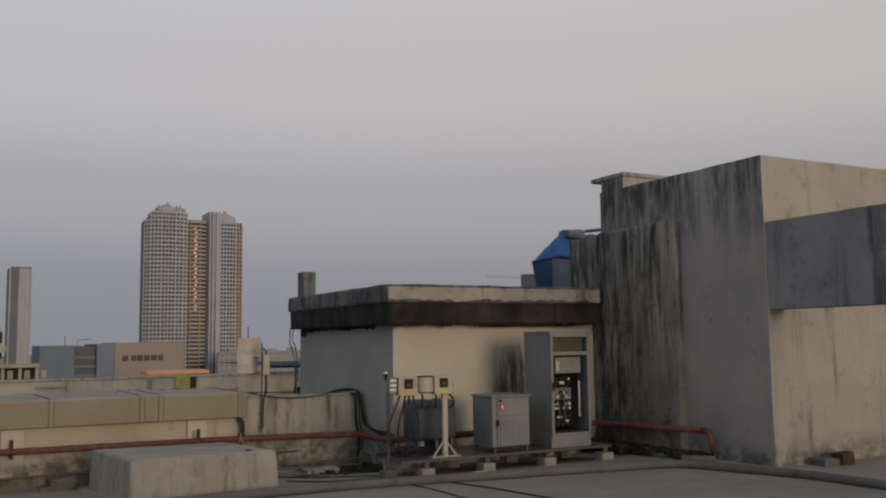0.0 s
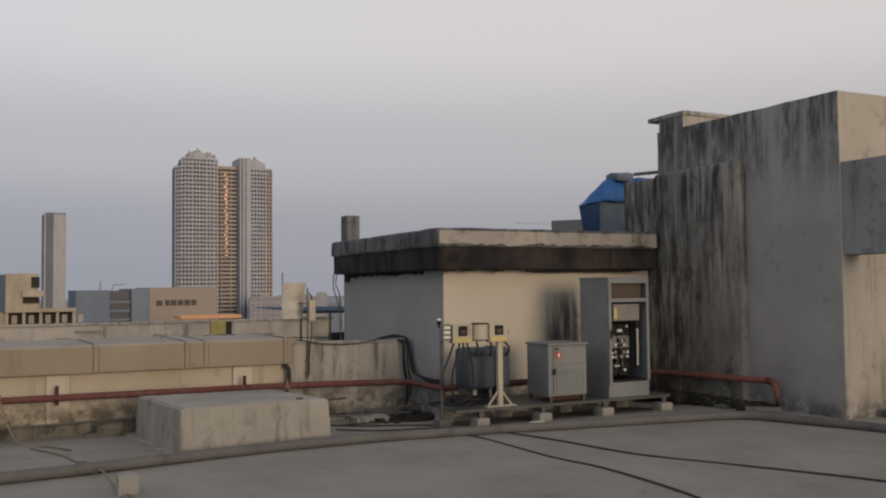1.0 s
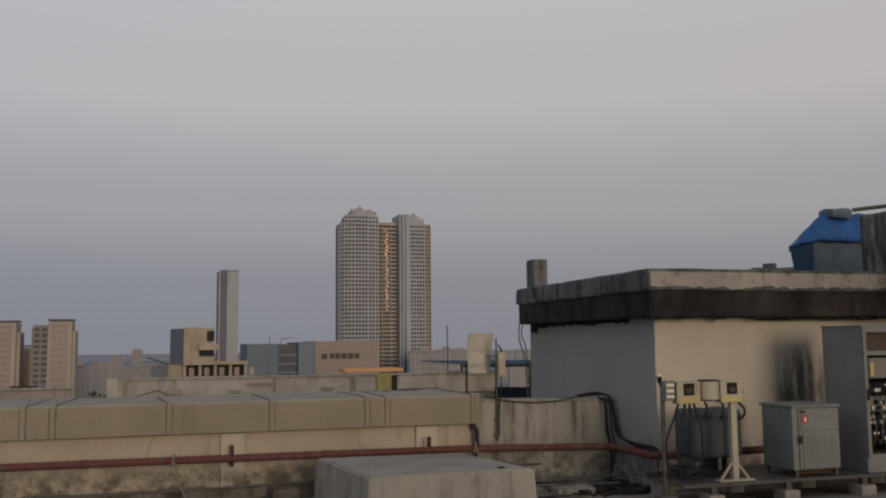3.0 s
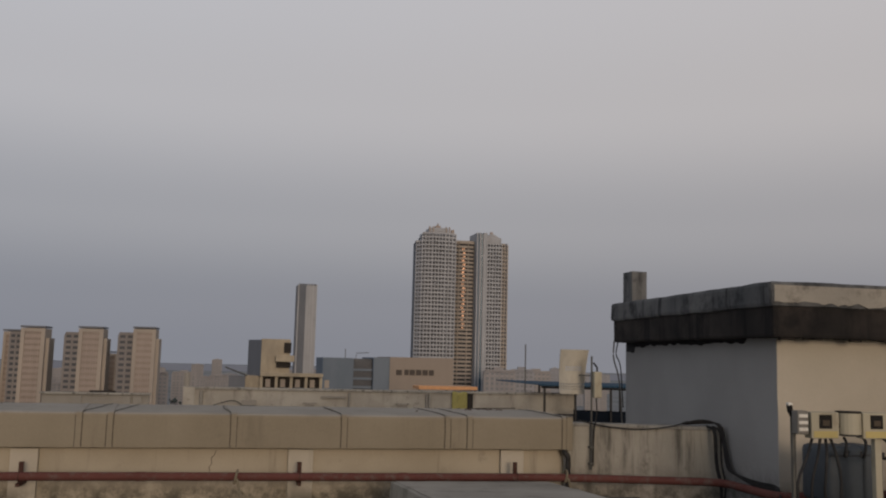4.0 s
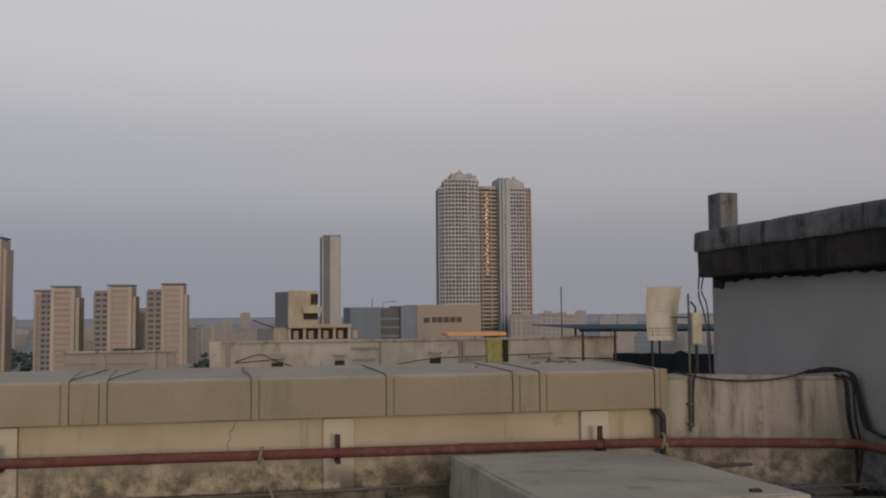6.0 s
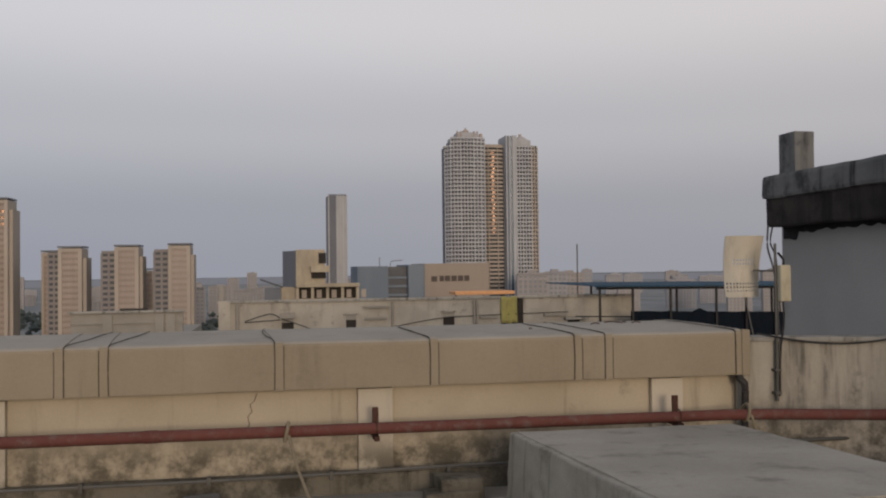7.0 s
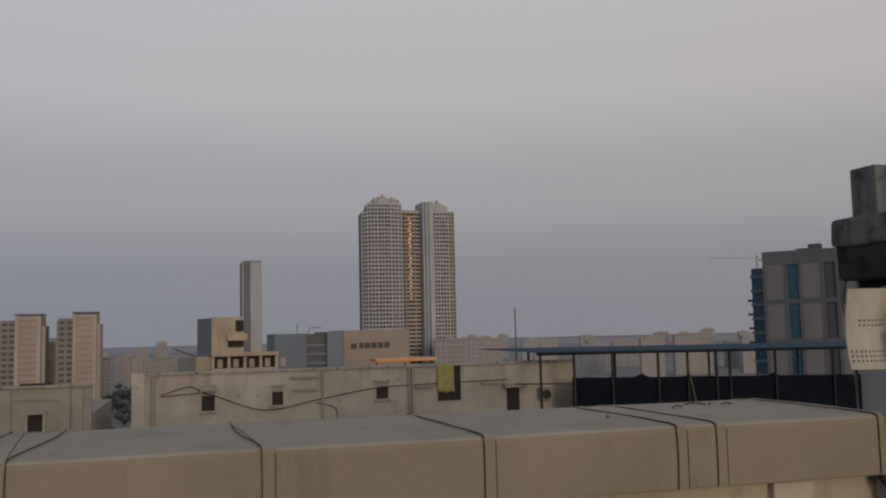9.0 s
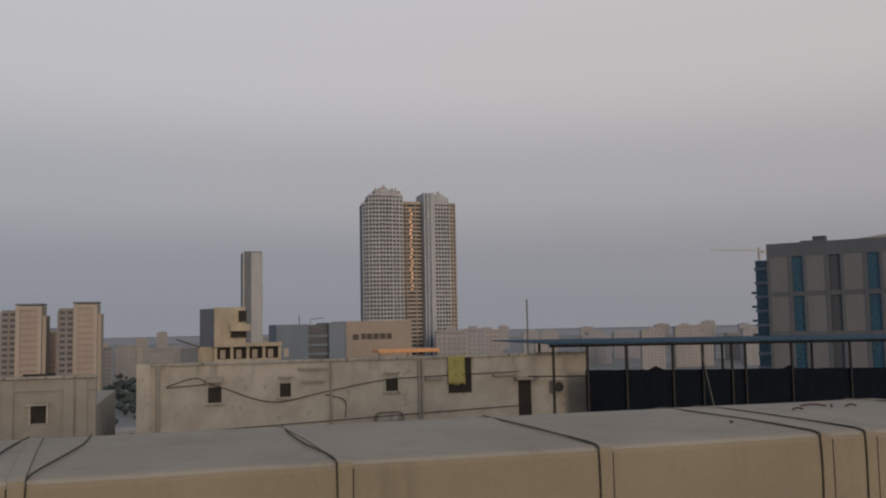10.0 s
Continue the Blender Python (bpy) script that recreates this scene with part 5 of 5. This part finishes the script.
part("head", boxed(-5.95, -5.05, 49.85, 50.12, -1.5, -1.40), M["cement"], w)
part("frame", boxed(-5.84, -5.76, 50.02, 50.12, -2.25, -1.5), M["old_wall"], w)
part("frame", boxed(-5.18, -5.10, 50.02, 50.12, -2.25, -1.5), M["old_wall"], w)
part("roof_bar", boxed(-6.1, -4.9, 50.2, 50.5, -0.34, -0.26), M["opening"], ww)

# open shed with blue roof and black shade net
sh = thing("roof_shed", "open steel shed with a blue sheet roof and black shade net", "shed", at=(-0.55, 0, 0.03))
b = bmesh.new()
n = 150
r0 = [b.verts.new((16.75 + 29 * i / n, 50.3 - 0.0 * i, 0.50 - 0.0085 * (29 * i / n) + 0.025 * (i % 2))) for i in range(n + 1)]
r1 = [b.verts.new((16.2 + 29 * i / n, 57.0, 0.56 - 0.0085 * (29 * i / n) + 0.025 * (i % 2))) for i in range(n + 1)]
for i in range(n):
    b.faces.new((r0[i], r0[i + 1], r1[i + 1], r1[i]))
thicken(b, (0, 0, -0.035))
part("roof_sheet", b, M["shed_blue"], sh)
part("eave_beam", tubed([(16.9, 50.45, 0.36), (45.5, 50.45, 0.12)], 0.07, 6), M["black"], sh)
part("fascia", tubed([(16.75, 50.28, 0.47), (45.7, 50.28, 0.23)], 0.045, 6), M["shed_blue"], sh)
for x0 in (17.1, 18.84, 20.87, 23.37, 25.02, 26.65, 27.42, 30.11, 33.64, 36.5, 39.0, 42.0):
    part("post", boxed(x0 - 0.05, x0 + 0.05, 50.45, 50.55, -3.2, 0.42 - 0.0085 * (x0 - 16.75)), M["black"], sh)
for x0 in (18.8, 24, 30, 36):
    part("back_post", boxed(x0 - 0.05, x0 + 0.05, 56.6, 56.7, -3.2, 0.56 - 0.0085 * (x0 - 16.2)), M["black"], sh)
b = bmesh.new()
top = [b.verts.new((18.78 + 25 * i / 60, 50.62 + 0.06 * math.sin(i * 0.9), -0.82 - 0.024 * (25 * i / 60) + 0.05 * noise.noise(Vector((i * 0.7, 1, 1))) + (0.16 if i in (9, 27) else 0))) for i in range(61)]
bot = [b.verts.new((18.78 + 25 * i / 60, 50.62 + 0.05 * math.sin(i * 1.7), -3.3)) for i in range(61)]
for i in range(60):
    b.faces.new((top[i], top[i + 1], bot[i + 1], bot[i]))
thicken(b, (0, 0.03, 0))
part("shade_net", b, M["net"], sh, "black shade net")
part("leaning_pipe", tubed([(24.9, 50.4, -0.2), (25.4, 50.2, -3.0)], 0.04, 6), M["steel"], sh)
part("crossbar", tubed([(15.8, 50.5, -1.02), (18.8, 50.5, -1.1)], 0.035, 6), M["black"], sh)
structure(finish("shed_block", boxed(16.4, 46, 50.7, 66, zg, -3.2), M["old_grey"]), "plain grey block under the shed", "building")

# modern block with blue glass
gl = thing("modern_block", "modern grey office block with blue glass strips", "building", at=(-1.6, 0, 0))
D0, D1 = Vector((118.0, 176.0, 0)), Vector((165.0, 119.6, 0))
dv = (D1 - D0).normalized()
ang = math.degrees(math.atan2(dv.y, dv.x))
base = pose(118.0, 176.0, 0, 0, 0, ang)
LEN = (D1 - D0).length


def on_face(name, x0, x1, y0, y1, z0, z1, mat, parent=None, label=""):
    o = part(name, boxed(x0, x1, y0, y1, z0, z1), M[mat], parent or gl, label)
    o.matrix_basis = base
    return o


on_face("core", 0.2, LEN, 0.7, 22, zg, 16.4, "glass")
on_face("top_band", 0, LEN, 0, 22, 13.9, 16.75, "office_grey")
fhm = 8.2
for k in range(7):
    zt = 13.9 - k * fhm
    on_face("floor_band", 0, LEN, 0, 0.9, zt - fhm, zt - fhm + 1.0, "office_grey")
i, s = 0, 0.0
while s < LEN - 6:
    on_face("panel", s + 0.6, s + 4.3, 0.05, 0.9, zg, 13.9, "fa_mid")
    on_face("edge_pier", s, s + 0.6, -0.05, 0.9, zg, 13.9, "office_grey")
    on_face("edge_pier", s + 4.3, s + 5.0, -0.05, 0.9, zg, 13.9, "office_grey")
    on_face("glass_strip", s + 5.0, s + 7.2, 0.4, 0.9, zg, 13.9, "glass_blue" if i % 2 == 0 else "glass")
    s += 7.2
    i += 1
on_face("glass_wing", -3.4, 0.2, 3.5, 20, zg, 13.6, "glass_blue", label="blue glass corner wing")
for k in range(16):
    on_face("wing_band", -3.6, 0.2, 3.2, 3.6, 11.5 - 3.0 * k, 12.1 - 3.0 * k, "fa_blue")
for k in range(4):
    on_face("wing_balcony", -4.6, -3.3, 4, 7, 6.5 - 3.0 * k, 7.0 - 3.0 * k, "office_grey")
on_face("roof_frame", 5.5, 10.5, 6, 8, 16.7, 17.5, "office_grey")
on_face("roof_unit", 8, 10.5, 6, 8, 17.5, 18.3, "glass")
b = bmesh.new()
swell = [(9.0, 16.7), (20.0, 17.9), (34.0, 19.6), (LEN, 20.6), (LEN, 16.7)]
d0 = [b.verts.new((x, 9.0, z)) for x, z in swell]
d1 = [b.verts.new((x, 20.0, z)) for x, z in swell]
b.faces.new(d0)
b.faces.new(d1)
for k in range(5):
    b.faces.new((d0[k], d0[(k + 1) % 5], d1[(k + 1) % 5], d1[k]))
# haze-tinted city colour, so the roof pales towards the sky
part("roof_swell", b, M["fa_city"], gl, "rising roof, pale with haze in its colour").matrix_basis = base


crane = thing("tower_crane", "tower crane far off, haze painted into its pale colour", "crane")
# faint only through its haze-coloured paint
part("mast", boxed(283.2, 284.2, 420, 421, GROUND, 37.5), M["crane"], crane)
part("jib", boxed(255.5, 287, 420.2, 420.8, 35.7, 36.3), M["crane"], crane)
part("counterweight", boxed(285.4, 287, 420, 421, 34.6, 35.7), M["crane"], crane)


def slab_tower(x0, x1, y, z1, wing, warm="fa_warm", floors=18):
    """Beige slab tower: brown recessed bays between pale edge piers, a lower wing beside it painted darker for shade.
    """
    t = thing("apartment_tower", "beige apartment tower with brown window bays, far off", "building", "beige towers")
    w = x1 - x0
    part("glazing", boxed(x0 + 0.4, x1 - 0.4, y + 0.8, y + 16, zg, z1 - 1.5), M["glass_warm"], t)
    facade(t, (x0 + w * 0.16, y + 0.7), (x1 - w * 0.16, y + 0.7), zg, z1 - 3, floors, 7, 0.55, 0.36, 0.4, M["fa_pink"])
    for e0, e1 in ((x0, x0 + w * 0.16), (x1 - w * 0.16, x1)):
        part("edge_pier", boxed(e0, e1, y - 0.2, y + 16, zg, z1 - 1.2), M[warm], t)
    part("attic", boxed(x0 + 0.2, x1 - 0.2, y, y + 16, z1 - 3.0, z1 - 1.2), M[warm], t)
    part("roof_slab", boxed(x0 - 0.2, x1 + 0.2, y - 0.6, y + 16, z1 - 0.8, z1), M["fa_grey"], t)
    if wing:
        part("wing", boxed(x0 - wing, x0, y + 4, y + 18, zg, z1 - 4.5), M["wing_shade"], t, "beige wing with shade in its paint tone")
        wf = part("wing_glazing", boxed(x0 - wing - 0.2, x0 - wing * 0.1, y + 3.6, y + 4, zg, z1 - 4), M["glass"], t)
        facade(t, (x0 - wing, y + 3.7), (x0, y + 3.7), zg, z1 - 4.5, floors, 2, 0.5, 0.3, 0.3, M["wing_shade"])
    part("right_return", boxed(x1, x1 + 1.6, y + 3, y + 16, zg, z1 - 6), M[warm], t)
    return t


slab_tower(-111.0, -99.5, 495, 14.4, 5.5)
slab_tower(-83.6, -71.7, 495, 14.9, 6.9)
slab_tower(-57.1, -46.0, 495, 15.5, 7.3)
tall = slab_tower(-145.6, -134.8, 495, 39.2, 5.0, floors=26)
lit = None
for k in range(12):
    if lit is None:
        lit = part("bay_pane", boxed(-0.75, 0.75, -0.04, 0.04, 0, 1.4), M["mirror_glass"], tall, "bronze reflecting pane")
        o = lit
    else:
        o = lit.copy()
        scene.collection.objects.link(o)
    o.matrix_basis = pose(-143.4 + 2.15 * (k % 4), 494.9, 31.5 - 3.1 * (k // 4) - (k % 3) * 0.1, 0, 0, 9.6)
slab_tower(-125.0, -117.0, 520, 12.8, 0, floors=18)
slab_tower(-76.5, -70.5, 540, 2.6, 0, floors=14)
slab_tower(-154, -146, 470, 18.5, 0, floors=20)

# the city between and behind: low blocks, trees, an added ridge
structure(finish("ground", boxed(-4200, 4200, -600, 4800, GROUND - 2, GROUND), M["ground"]), "city ground reaching the horizon, haze in its colour", "ground")
rng = random.Random(5)


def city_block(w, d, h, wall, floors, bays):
    t = thing("city_building", "plain city building, paled by haze in its colour", "building", "far city buildings")
    # the haze over these blocks sits in their paint and glass colours
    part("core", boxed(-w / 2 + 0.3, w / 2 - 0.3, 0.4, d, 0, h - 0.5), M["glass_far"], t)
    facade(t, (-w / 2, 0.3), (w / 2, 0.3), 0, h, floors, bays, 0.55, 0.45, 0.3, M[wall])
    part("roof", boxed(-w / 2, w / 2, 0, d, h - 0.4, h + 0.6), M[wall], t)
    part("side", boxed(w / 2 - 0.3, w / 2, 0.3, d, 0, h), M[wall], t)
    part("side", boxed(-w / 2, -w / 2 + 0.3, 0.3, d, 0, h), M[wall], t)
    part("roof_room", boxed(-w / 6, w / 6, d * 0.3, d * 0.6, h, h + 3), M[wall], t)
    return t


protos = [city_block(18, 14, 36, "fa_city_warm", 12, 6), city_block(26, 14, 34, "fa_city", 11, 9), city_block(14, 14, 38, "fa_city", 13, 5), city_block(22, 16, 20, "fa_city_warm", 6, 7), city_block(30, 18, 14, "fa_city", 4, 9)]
spots = []
for k in range(26):          # skyline to the right, seen under and over the shed roof
    a = radians(rng.uniform(19, 34.5))
    r = rng.uniform(800, 1500)
    spots.append((1 if k % 9 == 4 else rng.choice((0, 2, 2, 0)), r * math.sin(a), r * math.cos(a), rng.uniform(0.70, 0.98)))
for k in range(60):          # low city to the left
    a = radians(rng.uniform(-19, 6))
    r = rng.uniform(600, 1900)
    spots.append((rng.choice((3, 4, 3, 0)), r * math.sin(a), r * math.cos(a), rng.uniform(0.6, 1.0)))
for a_deg, r, kind, s in ((-13.2, 420, 4, 0.5), (-5.2, 330, 4, 0.6), (-15.5, 455, 4, 0.45), (15.6, 560, 0, 1.02), (17.0, 590, 2, 0.98), (17.9, 640, 0, 1.0)):
    spots.append((kind, r * math.sin(radians(a_deg)), r * math.cos(radians(a_deg)), s))
used = set()
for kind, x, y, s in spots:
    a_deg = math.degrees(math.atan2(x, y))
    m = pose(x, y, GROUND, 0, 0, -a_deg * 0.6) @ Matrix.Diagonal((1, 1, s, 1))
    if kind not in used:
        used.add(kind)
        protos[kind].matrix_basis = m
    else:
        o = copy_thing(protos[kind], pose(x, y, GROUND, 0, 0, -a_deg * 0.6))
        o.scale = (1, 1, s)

bm = bmesh.new()
for k in range(420):
    a = radians(rng.uniform(-20, 10))
    r = rng.uniform(300, 900)
    c = Vector((r * math.sin(a), r * math.cos(a), GROUND + rng.uniform(2, 7)))
    for j in range(5):
        q = c + Vector((rng.uniform(-5, 5), rng.uniform(-5, 5), rng.uniform(-3, 3)))
        rr = rng.uniform(1.5, 4.0)
        vs8 = [bm.verts.new(q + rr * Vector((rng.uniform(0.6, 1.1) * sx, rng.uniform(0.6, 1.1) * sy, rng.uniform(0.5, 1.0) * sz))) for sx, sy, sz in ((1, 0, 0), (-1, 0, 0), (0, 1, 0), (0, -1, 0), (0, 0, 1), (0, 0, -1))]
        for t3 in ((0, 2, 4), (2, 1, 4), (1, 3, 4), (3, 0, 4), (2, 0, 5), (1, 2, 5), (3, 1, 5), (0, 3, 5)):
            bm.faces.new([vs8[i] for i in t3])
tagged(finish("far_trees", bm, M["leaf"]), "dark dusty tree tops between the far buildings", "trees", kind="stuff")

# added ridge, no known hills: its sky-like colour blends the horizon into haze
bm = bmesh.new()
ring = []
for k in range(120):
    a = radians(-60 + k * 1.1)
    h = GROUND + 8 + 8 * max(0, noise.noise(Vector((k * 0.07, 3, 0))))
    ring.append([bm.verts.new((r * math.sin(a), r * math.cos(a), z)) for r, z in ((2600, GROUND - 1), (3000, h * 0.6 + GROUND * 0.4), (3500, h), (4000, GROUND - 1))])
for r0, r1 in zip(ring, ring[1:]):
    for k in range(3):
        bm.faces.new((r0[k], r1[k], r1[k + 1], r0[k + 1]))
structure(finish("hills", bm, M["hill"], smooth=True), "added low ridge in haze colour along the horizon", "hills")
